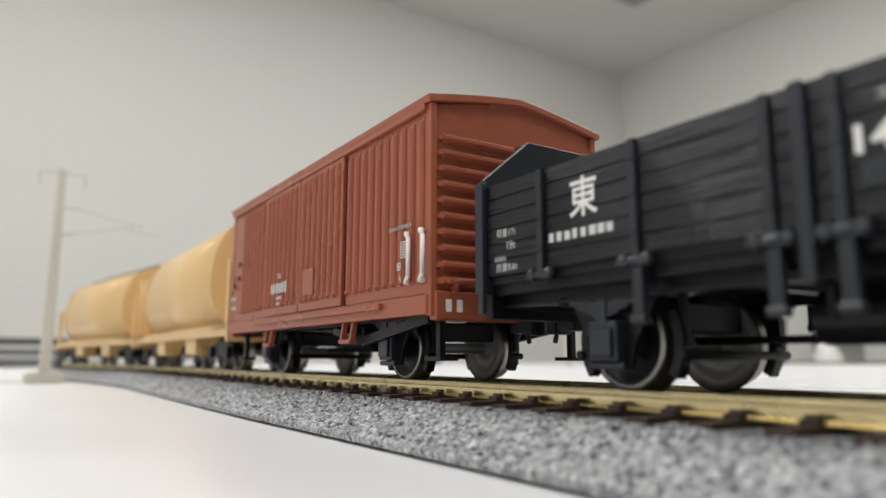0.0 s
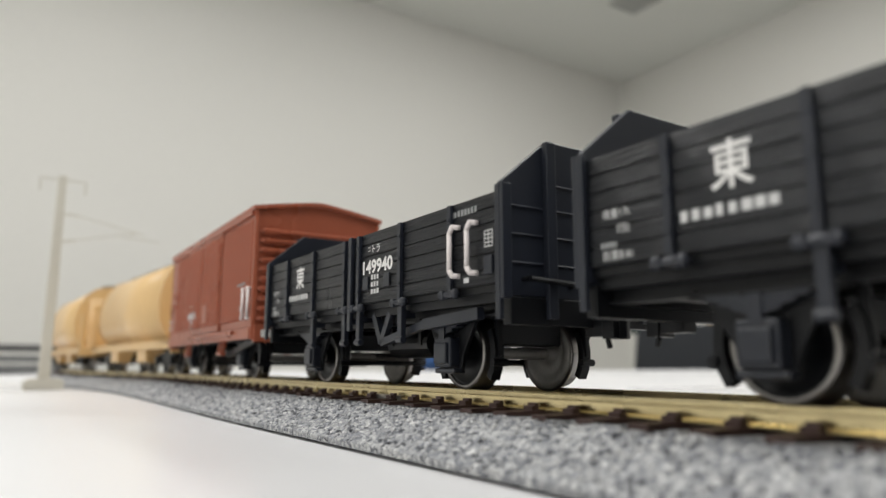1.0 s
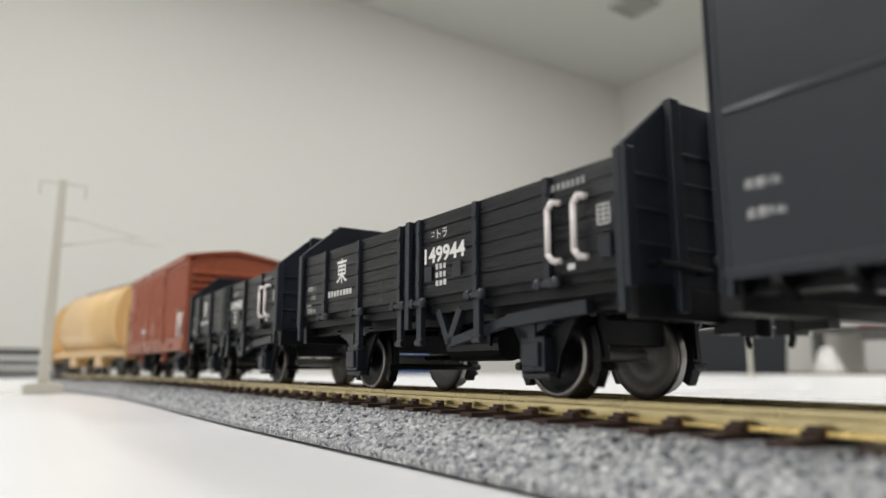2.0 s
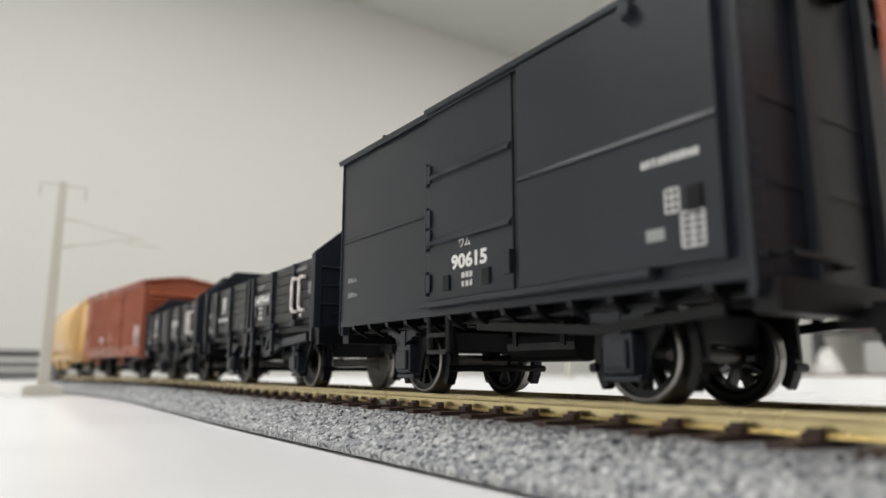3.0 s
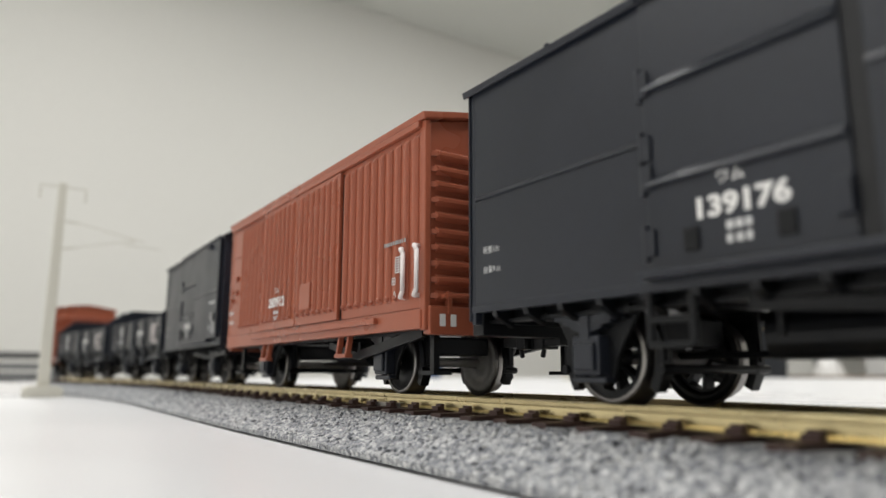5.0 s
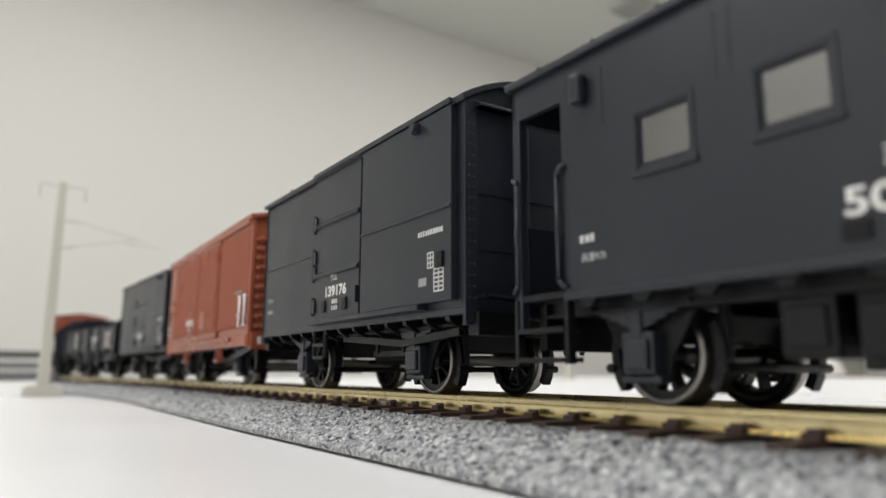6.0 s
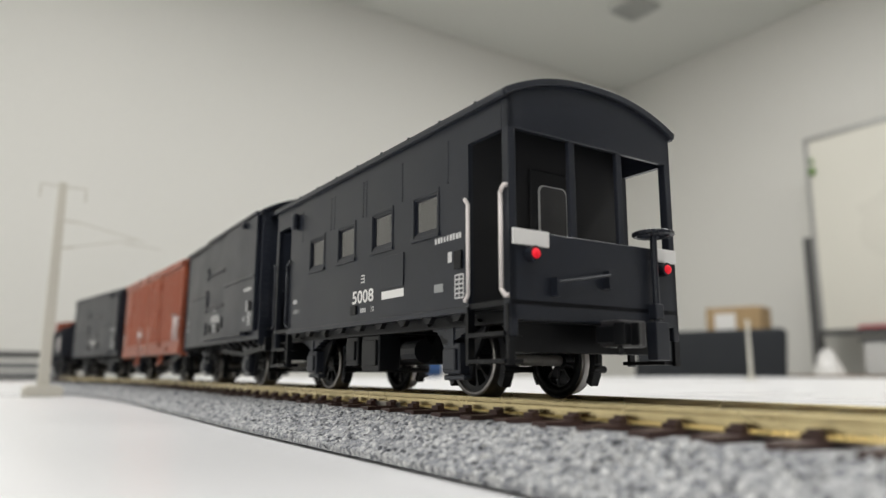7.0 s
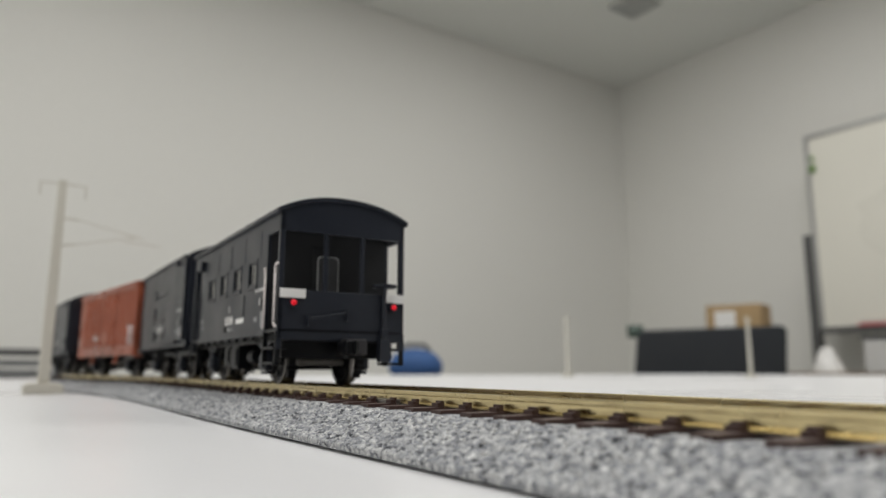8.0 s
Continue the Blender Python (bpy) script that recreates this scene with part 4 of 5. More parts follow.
        for a, b, o in ((-38.8, -11.2, 1.2), (10.9, 39.6, 0.0)):
            bm = bmesh.new()
            xa = s * (X + o)
            prism(bm, [(xa, 26.3), (xa + s * 0.32, 26.4), (xa + s * 0.28, 26.55), (xa, 27.0)], "y", a, b)
            part("weld_seam", bm, M_BLACK, w)
        simple("door_rail", M_BLACK, w, (*sx(0.02, 1.9), -31, 11, 12.4, 13.2), bevel=0.15)
        simple("door_runner", M_BLACK, w, (*sx(0.02, 1.45), -38.8, 10.5, 41.7, 42.6), bevel=0.15)
        for z in (32.4, 25.6, 22.6, 16.0):
            bm = bmesh.new()
            box(bm, *sx(0.5, 0.85), 9.5, 10.9, z - 1.3, z + 1.3)
            bar(bm, (s * (X + 0.6), 10.7, z - 1.8), (s * (X + 0.6), 10.7, z + 1.8), 0.35, 8)
            part("hinge", bm, M_BLACK, w)
        simple("door_latch", M_BLACK, w, (*sx(0.5, 1.2), -9.2, -7.8, 15.4, 18.4), bevel=0.1)
        bm = bmesh.new()
        box(bm, *sx(1.2, 2.0), -30.4, -29.0, 39.6, 41.0)
        bar(bm, (s * (X + 1.6), -29.7, 40.4), (s * (X + 2.4), -29.7, 40.4), 0.8, 10)
        part("roller", bm, M_BLACK, w)
        simple("lower_sill", M_BLACK, w, (*sx(-1.2, 0.1), -H, H, 11.3, 12.3), bevel=0.1)
        for y in range(-36, 40, 6):
            bm = bmesh.new()
            prism(bm, [(s * (X - 3.0), 12.0), (s * X, 11.4), (s * (X - 0.3), 10.6), (s * (X - 3.0), 9.2)], "y", y - 0.45, y + 0.45)
            part("sill_bracket", bm, M_UNDER, w)
        bm = bmesh.new()
        for y0 in (6.5, 11.5):
            bar(bm, (s * (X - 0.5), y0, 6.2), (s * (X - 0.5), y0, 12.0), 0.45, 8)
        for z in (6.2, 8.6):
            box(bm, *sorted((s * (X - 0.9), s * X)), 6.5, 11.5, z - 0.3, z + 0.3)
        part("step_iron", bm, M_UNDER, w)
        bm = bmesh.new()
        strut(bm, (s * 13.6, 2, 9.6), (s * 13.6, -20, 8.0), 0.8, 1.1)
        strut(bm, (s * 13.6, -20, 8.0), (s * 13.6, -36, 9.2), 0.8, 1.1)
        part("brake_lever", bm, M_UNDER, w)
    x = -X - 0.56
    lettering("class_name", "ワム", 1.2, NEAR, (x, 1.1, 20.9), w, bold=0.01)
    lettering("wagon_number", number, 2.15, NEAR, (x, 0.2, 18.4), w, width=8.2 if len(number) == 5 else 9.0, bold=0.04)
    for i, z in enumerate((16.4, 15.2)):
        dashes("small_print", w, x, 1.8, z, 2.8, 0.8, 3, seed=20 + i)
    for y in (6.2, -3.0):
        simple("card_holder", M_UNDER, w, (x - 0.25, x, y - 1.6, y, 14.6, 16.8), bevel=0.1)
    xw = -X - 0.04
    lettering("load_figure", "荷重15t", 0.95, NEAR, (xw, 36.4, 19.4), w, M_PRINT)
    lettering("tare_figure", "自重9.6t", 0.95, NEAR, (xw, 36.2, 16.8), w, M_PRINT)
    xd = -X - 1.24
    dashes("small_print", w, xd, -30.2, 23.6, 6.8, 0.85, 10, seed=26)
    print_grid(w, xd, -34.4, -32.9, 18.3, 20.5, 3, 0.22)
    simple("card_holder", M_UNDER, w, (xd - 0.3, xd, -37.0, -35.4, 18.0, 20.4), bevel=0.1)
    simple("printed_mark", M_GREY, w, (xd - 0.02, xd, -32.6, -30.4, 15.8, 17.0))
    print_grid(w, xd, -37.0, -34.6, 14.8, 18.0, 5, 0.24)
    return w


def brown_van(place, number):
    w = wagon("brown_van", "red-brown corrugated goods van with full-width doors", "wagon", place, 30)
    H, X, Z0, Z1 = 49.6, 16.7, 12.6, 41.4
    underframe(w, 48.3, 30, (9.6, 11.4), 13.0, "disc")
    bm = bmesh.new()
    for s in (-1, 1):
        box(bm, *sorted((s * (X - 0.9), s * X)), -H + 1, H - 1, Z0, Z1)
    part("side_wall", bm, M_BROWN, w)
    n = 12
    gable = [(-X, 9.6), (X, 9.6), (X, Z1)] + [(X * (1 - 2 * i / n), Z1 + 3.0 * (1 - abs(1 - 2 * i / n) ** 1.25)) for i in range(1, n)] + [(-X, Z1)]
    for e in (-1, 1):
        bm = bmesh.new()
        prism(bm, gable, "y", *sorted((e * (H - 1), e * (H - 0.2))))
        part("end_wall", bm, M_BROWN, w, bevel=0.15)
        for i in range(10):
            z = 14.7 + i * 2.42
            bm = bmesh.new()
            prism(bm, [(e * (H - 0.25), z - 0.85), (e * (H + 0.8), z - 0.25), (e * (H + 0.8), z + 0.25), (e * (H - 0.25), z + 0.85)], "x", -X + 1.8, X - 1.8)
            for s in (-1, 1):
                prism(bm, [(s * (X - 1.8), e * (H - 0.25)), (s * (X - 1.8), e * (H + 0.5)), (s * (X - 0.7), e * (H - 0.25))], "z", z - 0.4, z + 0.4)
            part("end_rib", bm, M_BROWN, w, bevel=0.06)
        for s in (-1, 1):
            simple("corner_post", M_BROWN, w, (*sorted((s * (X - 0.8), s * (X + 0.3))), *sorted((e * (H - 1.2), e * (H + 0.35))), 9.6, Z1 + 0.2), bevel=0.2)
            simple("lamp_bracket", M_BROWN, w, (*sorted((s * (X - 4.2), s * (X - 3.4))), *sorted((e * H, e * (H + 1.0))), 12, 15.4), bevel=0.1)
            for k in (0, 1):
                simple("white_mark", M_WHITE, w, (*sorted((s * (X - 2.0 - k * 1.9), s * (X - 3.0 - k * 1.9))), *sorted((e * (H + 0.9), e * (H + 0.93))), 10.2, 12.0))
        simple("headstock", M_BROWN, w, (-X + 0.3, X - 0.3, *sorted((e * (H - 1), e * (H + 0.9))), 9.0, 13.2), bevel=0.25)
        bm = bmesh.new()
        bar(bm, (-14, e * (H + 1.8), 14.6), (-4, e * (H + 2.2), 15.0), 0.4, 8)
        bar(bm, (-14, e * H, 14.6), (-14, e * (H + 1.8), 14.6), 0.4, 8)
        bar(bm, (-4, e * H, 15.0), (-4, e * (H + 2.2), 15.0), 0.4, 8)
        part("uncoupling_lever", bm, M_BROWN, w)
        for s in (-1, 1):
            simple("end_step", M_UNDER, w, (*sorted((s * 12.6, s * 13.6)), *sorted((e * (H - 3.5), e * (H - 2.4))), 3.4, 9.6), (*sorted((s * 11.4, s * 14.6)), *sorted((e * (H - 5.2), e * (H - 0.8))), 3.2, 3.8))
    xr = X + 1.1
    outer = [(xr * (1 - 2 * i / n), Z1 + 1.2 + 2.7 * (1 - abs(1 - 2 * i / n) ** 1.25)) for i in range(n + 1)]
    inner = [(x * 0.98, z - 1.1) for x, z in outer][::-1]
    bm = bmesh.new()
    prism(bm, outer + inner, "y", -H - 0.9, H + 0.9)
    part("roof", bm, M_BROWN, w, bevel=0.2)
    for s in (-1, 1):
        def sx(a, b):
            return sorted((s * (X + a), s * (X + b)))
        simple("door_runner", M_BROWN, w, (*sx(0.02, 1.0), -H + 0.6, H - 0.6, 40.5, 41.5), bevel=0.15)
        simple("door_sill", M_BROWN, w, (*sx(-0.9, 0.6), -H + 0.4, H - 0.4, 9.8, 12.7), bevel=0.2)
        simple("door_rail", M_BROWN, w, (*sx(0.6, 1.4), -36, 27, 11.2, 12.2), bevel=0.2)
        for a, b, out in ((-48.5, -21.0, 0.15), (-20.2, 0.6, 0.75), (1.0, 22.4, 0.75), (22.8, 48.5, 0.15)):
            simple("door_panel", M_BROWN, w, (*sx(0.02, out), a, b, 12.9, 40.4), bevel=0.12)
            c = b - 6.5 if b > 40 else b
            count = int((c - a) / 2.75)
            first = a + ((c - a) - (count - 1) * 2.75) / 2
            lo = 15.2
            for i in range(count):
                y = first + i * 2.75
                bm = bmesh.new()
                xa, xb = s * (X + out), s * (X + out + 0.62)
                v = [bm.verts.new(Vector(p) * MM) for p in ((xa, y - 0.85, lo - 0.9), (xa, y + 0.85, lo - 0.9), (xa, y + 0.85, 39.9), (xa, y - 0.85, 39.9),
                                                            (xb, y - 0.3, lo), (xb, y + 0.3, lo), (xb, y + 0.3, 38.9), (xb, y - 0.3, 38.9))]
                for q in ((0, 1, 5, 4), (1, 2, 6, 5), (2, 3, 7, 6), (3, 0, 4, 7), (4, 5, 6, 7), (3, 2, 1, 0)):
                    bm.faces.new([v[k] for k in q])
                part("rib", bm, M_BROWN, w, bevel=0.18)
                # Dome added at the rib's lower end to catch a small highlight.
                bm = bmesh.new()
                bmesh.ops.create_uvsphere(bm, u_segments=10, v_segments=6, radius=0.62 * MM, matrix=Matrix.Translation((s * (X + out + 0.3) * MM, y * MM, (lo - 0.2) * MM)) @ Matrix.Diagonal((1, 1, 0.8, 1)))
                part("rib_glint", bm, M_BROWN, w, smooth=True)
        for z0, z1 in ((33.0, 33.35), (26.6, 26.95), (20.8, 21.1)):
            simple("edge_seam", M_BROWN, w, (*sx(0.15, 0.4), 42.4, 47.8, z0, z1), bevel=0.08)
        for y, z in ((43.4, 27.4), (46.4, 24.0), (43.4, 23.8), (47.2, 22.0)):
            simple("latch", M_BROWN, w, (*sx(0.15, 0.85), y - 0.7, y + 0.7, z - 0.6, z + 0.6), bevel=0.12)
        # Black strips over the brown wall paint the shade in the panel gaps.
        for a, b in ((-21.0, -20.2), (0.55, 1.05), (22.35, 22.85)):
            simple("gap_shade", M_UNDER, w, (*sx(-0.1, 0.03), a, b, 12.6, 40.0))
        for y in (0.8, 22.6):
            for z in (16.6, 21.0, 27.0, 31.0):
                simple("hinge", M_BROWN, w, (*sx(0.6, 1.05), y - 0.75, y + 0.15, z - 0.7, z + 0.7), bevel=0.15)
        bm = bmesh.new()
        box(bm, *sx(0.76, 1.42), -8.6, -3.2, 15.8, 21.0)
        part("door_plate", bm, M_BROWN, w, bevel=0.15)
        for y in (19.9, -21.6):
            bm = bmesh.new()
            for d in (-1.9, 1.9):
                strut(bm, (s * (X - 0.6), y + d, 10.0), (s * (X - 0.1), y + d, 6.6), 0.7, 1.0)
            box(bm, *sorted((s * (X - 0.9), s * (X + 0.6))), y - 2.3, y + 2.3, 6.1, 6.8)
            part("foot_step", bm, M_BROWN, w, "red-brown foot step", bevel=0.12)
        bm = bmesh.new()
        xt = s * 14.6
        strut(bm, (xt, -24, 6.4), (xt, -46, 9.6), 0.8, 1.6)
        strut(bm, (xt, -12, 8.6), (xt, -24, 6.4), 0.8, 1.2)
        part("brake_lever", bm, M_UNDER, w)
    x = -X - 0.18
    grab(w, -X - 0.1, -49.1, 14.8, 22.2, 1)
    grab(w, -X - 0.1, -45.0, 14.8, 22.2, 1)
    xn = -X - 1.40
    lettering("class_name", "ワム", 1.2, NEAR, (xn, 10.2, 21.2), w, bold=0.01)
    if number:
        lettering("wagon_number", number, 2.2, NEAR, (xn, 10.2, 18.6), w, width=9.8, bold=0.03)
    else:
        dashes("wagon_number", w, xn, 15.1, 18.6, 9.8, 2.3, 6, seed=39)
    for i, z in enumerate((16.4, 15.1)):
        dashes("small_print", w, xn, 11.6, z, 3.0, 0.8, 3, seed=40 + i)
    xp = -X - 0.80
    dashes("small_print", w, xp, -38.2, 23.6, 7.2, 0.7, 10, M_GREY, seed=44)
    print_grid(w, xp, -44.0, -42.0, 18.8, 21.2, 6)
    print_grid(w, xp, -42.0, -41.0, 17.0, 18.0, 2)
    lettering("printed_letter", "A", 1.1, NEAR, (xp, -41.8, 15.5), w, M_PRINT)
    dashes("small_print", w, xp, 47.4, 18.6, 4.0, 0.8, 5, seed=46)
    dashes("small_print", w, xp, 47.4, 16.2, 4.6, 0.8, 5, seed=47)
    return w


# ---- brake van ----
def brake_van(place):
    w = wagon("brake_van", "black guard's brake van with open end platforms and red tail lamps", "brake van", place, 25.4)
    H, X, Z0, Z1 = 42.1, 16.0, 12.2, 39.6
    P = 33.2                                      # the cabin's end walls
    underframe(w, 42, 25.4, (9.8, 12.0), 12.8, "spoke")
    simple("platform_floor", M_UNDER, w, (-X + 0.1, X - 0.1, -H, H, 11.8, 12.6), bevel=0.1)
    arc_roof(w, H, X + 0.8, Z1 + 0.5, 3.9, M_BLACK, lip=0.7)
    for y in (-36, -27, -18, -9, 0, 9, 18, 27, 36):
        for s in (-1, 1):
            simple("roof_rib", M_BLACK, w, (*sorted((s * (X - 1.6), s * (X + 0.92))), y - 0.22, y + 0.22, Z1 - 0.1, Z1 + 0.66), bevel=0.08)
    WIN = (18.8, 5.4, -8.3, -22.1)
    WZ0, WZ1, WW = 24.2, 29.6, 3.1
    for s in (-1, 1):
        def sx(a, b):
            return sorted((s * (X + a), s * (X + b)))
        bm = bmesh.new()
        ys = [-P] + [e for c in sorted(WIN) for e in (c - WW, c + WW)] + [P]
        zs = [Z0, WZ0, WZ1, Z1]
        grid = [[bm.verts.new((s * X * MM, y * MM, z * MM)) for z in zs] for y in ys]
        for i in range(len(ys) - 1):
            for j in range(3):
                if j != 1 or i % 2 == 0:
                    bm.faces.new((grid[i][j], grid[i + 1][j], grid[i + 1][j + 1], grid[i][j + 1]))
        got = bmesh.ops.extrude_face_region(bm, geom=bm.faces[:])
        for v in got["geom"]:
            if isinstance(v, bmesh.types.BMVert):
                v.co.x = s * (X - 0.8) * MM
        part("side_wall", bm, M_BLACK, w)
        for c in WIN:
            win = simple("window", M_BLACK, w, (*sx(0.01, 0.35), c - 4.0, c + 4.0, WZ0 - 1.1, WZ0 - 0.5), (*sx(0.01, 0.15), c - 3.8, c + 3.8, WZ1 + 0.3, WZ1 + 0.9),
                         (*sx(0.01, 0.15), c - 3.8, c - 3.3, WZ0 - 0.5, WZ1 + 0.3), (*sx(0.01, 0.15), c + 3.3, c + 3.8, WZ0 - 0.5, WZ1 + 0.3), bevel=0.06)
            simple("sash", M_BLACK, win, (*sx(-0.5, -0.25), c - WW, c - WW + 0.3, WZ0, WZ1), (*sx(-0.5, -0.25), c + WW - 0.3, c + WW, WZ0, WZ1),
                   (*sx(-0.5, -0.25), c - WW + 0.3, c + WW - 0.3, WZ0, WZ0 + 0.35), (*sx(-0.5, -0.25), c - WW + 0.3, c + WW - 0.3, WZ1 - 0.3, WZ1))
            g = simple("pane", M_GLASS, win, (*sx(-0.45, -0.32), c - WW + 0.3, c + WW - 0.3, WZ0 + 0.35, WZ1 - 0.3))
            g.visible_shadow = False
        bm = bmesh.new()
        for y in (26.6, 12.4, 10.9, -1.2, -2.4, -15.0, -28.2):
            for i in range(12):
                bmesh.ops.create_icosphere(bm, subdivisions=1, radius=0.17 * MM, matrix=Matrix.Translation((s * (X + 0.02) * MM, y * MM, (30.6 + i * 0.56) * MM)))
        tagged(part("rivets", bm, M_BLACK, w), kind="stuff")
        simple("side_sill", M_BLACK, w, (*sx(-1.0, 0.3), -P, P, 11.4, 12.2), bevel=0.1)
        simple("gutter", M_BLACK, w, (*sx(0.02, 0.9), -H - 0.2, H + 0.2, Z1 - 0.5, Z1 + 0.3), bevel=0.15)
        for e in (-1, 1):
            simple("corner_pillar", M_BLACK, w, (*sx(-1.2, 0), *sorted((e * (H - 1.4), e * H)), 8.0, Z1), bevel=0.15)
            simple("side_lintel", M_BLACK, w, (*sx(-0.8, 0), *sorted((e * P, e * (H - 1.4))), 35.0, Z1))
            grab(w, -X - 0.05, e * (P + 0.5), 13.0, 27.0, 1 if e < 0 else -1, 0.29, 0.4, M_PINKW if e < 0 else M_BLACK) if s < 0 else None
            grab(w, -X - 0.05, e * (H - 1.2), 13.0, 27.2, -1 if e < 0 else 1, 0.29, 0.4, M_PINKW if e < 0 else M_BLACK) if s < 0 else None
            st = simple("step_ladder", M_UNDER, w, (*sx(-0.9, 0.2), *sorted((e * (H - 0.8), e * (H - 0.2))), 4.4, 12.0), (*sx(-0.9, 0.2), *sorted((e * (H - 8.8), e * (H - 9.4))), 4.4, 12.0))
            for z in (4.6, 8.0):
                simple("tread", M_UNDER, st, (*sx(-2.6, 0.5), *sorted((e * (H - 0.8), e * (H - 8.8))), z, z + 0.55))
        for y in [-30 + 7.5 * i for i in range(9)]:
            bm = bmesh.new()
            prism(bm, [(y - 1.5, 11.5), (y + 1.5, 11.5), (y + 0.5, 10.5), (y - 0.5, 10.5)], "x", *sx(-0.9, -0.1))
            part("sill_bracket", bm, M_UNDER, w)
        for y0, y1, z0 in ((-3.2, 3.4, 3.6), (5.0, 9.8, 4.6)):
            bx = simple("equipment_box", M_UNDER, w, (*sorted((s * 9.2, s * 13.4)), y0, y1, z0, 9.9), bevel=0.25)
            simple("box_lid", M_UNDER, bx, (*sorted((s * 13.4, s * 13.8)), y0 + 0.7, y1 - 0.7, z0 + 1.0, 9.0), bevel=0.15)
        bm = bmesh.new()
        bar(bm, (s * 11, -14, 6.8), (s * 11, -9.5, 6.8), 1.9, 14)
        part("air_tank", bm, M_UNDER, w)
    for e in (-1, 1):
        # Cabin end and door coloured darker for the shade under the platform roof.
        bm = bmesh.new()
        end_fill(bm, X - 0.8, 12.6, Z1, 3.4, *sorted((e * (P - 0.7), e * P)))
        part("cabin_end", bm, M_SHADED, w)
        bm = bmesh.new()
        box(bm, -X, X, *sorted((e * (H - 0.8), e * H)), 10.0, 21.5)
        part("end_panel", bm, M_BLACK, w, "black lower end panel", bevel=0.15)
        bm = bmesh.new()
        n = 14
        pts = [(-X, 35.0), (X, 35.0)] + [(X - 2 * X * i / n, Z1 + 3.5 * (1 - (abs(1 - 2 * i / n)) ** 2.3)) for i in range(n + 1)]
        prism(bm, pts, "y", *sorted((e * (H - 0.8), e * H)))
        part("end_fascia", bm, M_BLACK, w, bevel=0.15)
        for x in (-4.7, 4.7):
            simple("end_pillar", M_BLACK, w, (x - 0.55, x + 0.55, *sorted((e * (H - 0.8), e * (H - 0.1))), 21.5, 35.0), bevel=0.1)
        simple("cabin_door", M_SHADED, w, (-5.0, 3.4, *sorted((e * P, e * (P + 0.35))), 12.8, 33.2), bevel=0.15)
        # Rim paled for the bright reflected edge; glass colour raised for its reflection.
        for name, d, y0, y1, m in (("window_rim", 0.0, 0.36, 0.62, M_PRINT), ("door_glass", 0.22, 0.63, 0.72, M_DOORGLASS)):
            bm = bmesh.new()
            a, c, lo, hi = -3.6 + d, 2.0 - d, 21.8 + d, 31.0 - d
            prism(bm, [(a, lo + 0.8), (a + 0.3, lo + 0.25), (a + 0.8, lo), (c - 0.8, lo), (c - 0.3, lo + 0.25), (c, lo + 0.8),
                       (c, hi - 0.8), (c - 0.3, hi - 0.25), (c - 0.8, hi), (a + 0.8, hi), (a + 0.3, hi - 0.25), (a, hi - 0.8)], "y", *sorted((e * (P + y0), e * (P + y1))))
            part(name, bm, m, w, "dark round-cornered door window" if d else "thin window rim, paled for a reflected edge", bevel=0.06)
        simple("headstock", M_UNDER, w, (-14.0, 14.0, *sorted((e * (H - 3.4), e * (H - 2.2))), 6.0, 11.6), bevel=0.15)
        bm = bmesh.new()
        bar(bm, (-9.0, e * (H + 0.8), 15.0), (0.6, e * (H + 1.2), 16.6), 0.22, 8)
        for x, z in ((-9.0, 15.0), (0.6, 16.6)):
            box(bm, x - 0.25, x + 0.25, *sorted((e * H, e * (H + 1.2))), z - 1.8, z + 0.6)
        part("uncoupling_lever", bm, M_BLACK, w)
        bx = simple("coupler_pocket", M_DARKMETAL, w, (-0.8, 4.6, *sorted((e * (H + 0.2), e * (H + 3.6))), 6.8, 10.4), label="dark grey coupler housing", bevel=0.3)
        for x in (-12.7, 12.7):
            lamp = bmesh.new()
            bar(lamp, (x, e * H, 18.4), (x, e * (H + 1.2), 18.4), 1.0, 18)
            housing = part("tail_lamp", lamp, M_BLACK, w, "round black tail lamp")
            lens = bmesh.new()
            bmesh.ops.create_uvsphere(lens, u_segments=16, v_segments=8, radius=1, matrix=Matrix.Translation((x * MM, e * (H + 1.2) * MM, 18.4 * MM)) @ Matrix.Diagonal((0.68 * MM, 0.45 * MM, 0.68 * MM, 1)))
            part("lens", lens, M_TAIL if e < 0 else mat("dark_red_lens", (0.1, 0.004, 0.006), 0.2), housing, "red tail lamp lens" if e < 0 else "unlit red lens", smooth=True)
            a, b = (-15.7, -9.6) if x < 0 else (10.6, 15.8)
            simple("marker_plate", M_WHITE, w, (a, b, *sorted((e * (H + 0.02), e * (H + 0.35))), 19.5, 21.6), label="plain white marker plate", bevel=0.1)
        br = bmesh.new()
        bar(br, (10.2, e * (H + 0.9), 5.6), (10.2, e * (H + 0.9), 23.4), 0.5, 10)
        box(br, 8.8, 11.6, *sorted((e * H, e * (H + 1.8))), 5.2, 10.6)
        box(br, 9.4, 11.0, *sorted((e * H, e * (H + 1.5))), 11.0, 13.2)
        col = part("handbrake_column", br, M_BLACK, w, bevel=0.15)
        hw = bmesh.new()
        for i in range(20):
            a0, a1 = 2 * math.pi * i / 20, 2 * math.pi * (i + 1) / 20
            bar(hw, (10.2 + 2.7 * math.cos(a0), e * (H + 0.9) + 2.7 * math.sin(a0), 23.4), (10.2 + 2.7 * math.cos(a1), e * (H + 0.9) + 2.7 * math.sin(a1), 23.4), 0.38, 6)
        for i in range(4):
            a0 = math.pi * i / 2 + 0.4
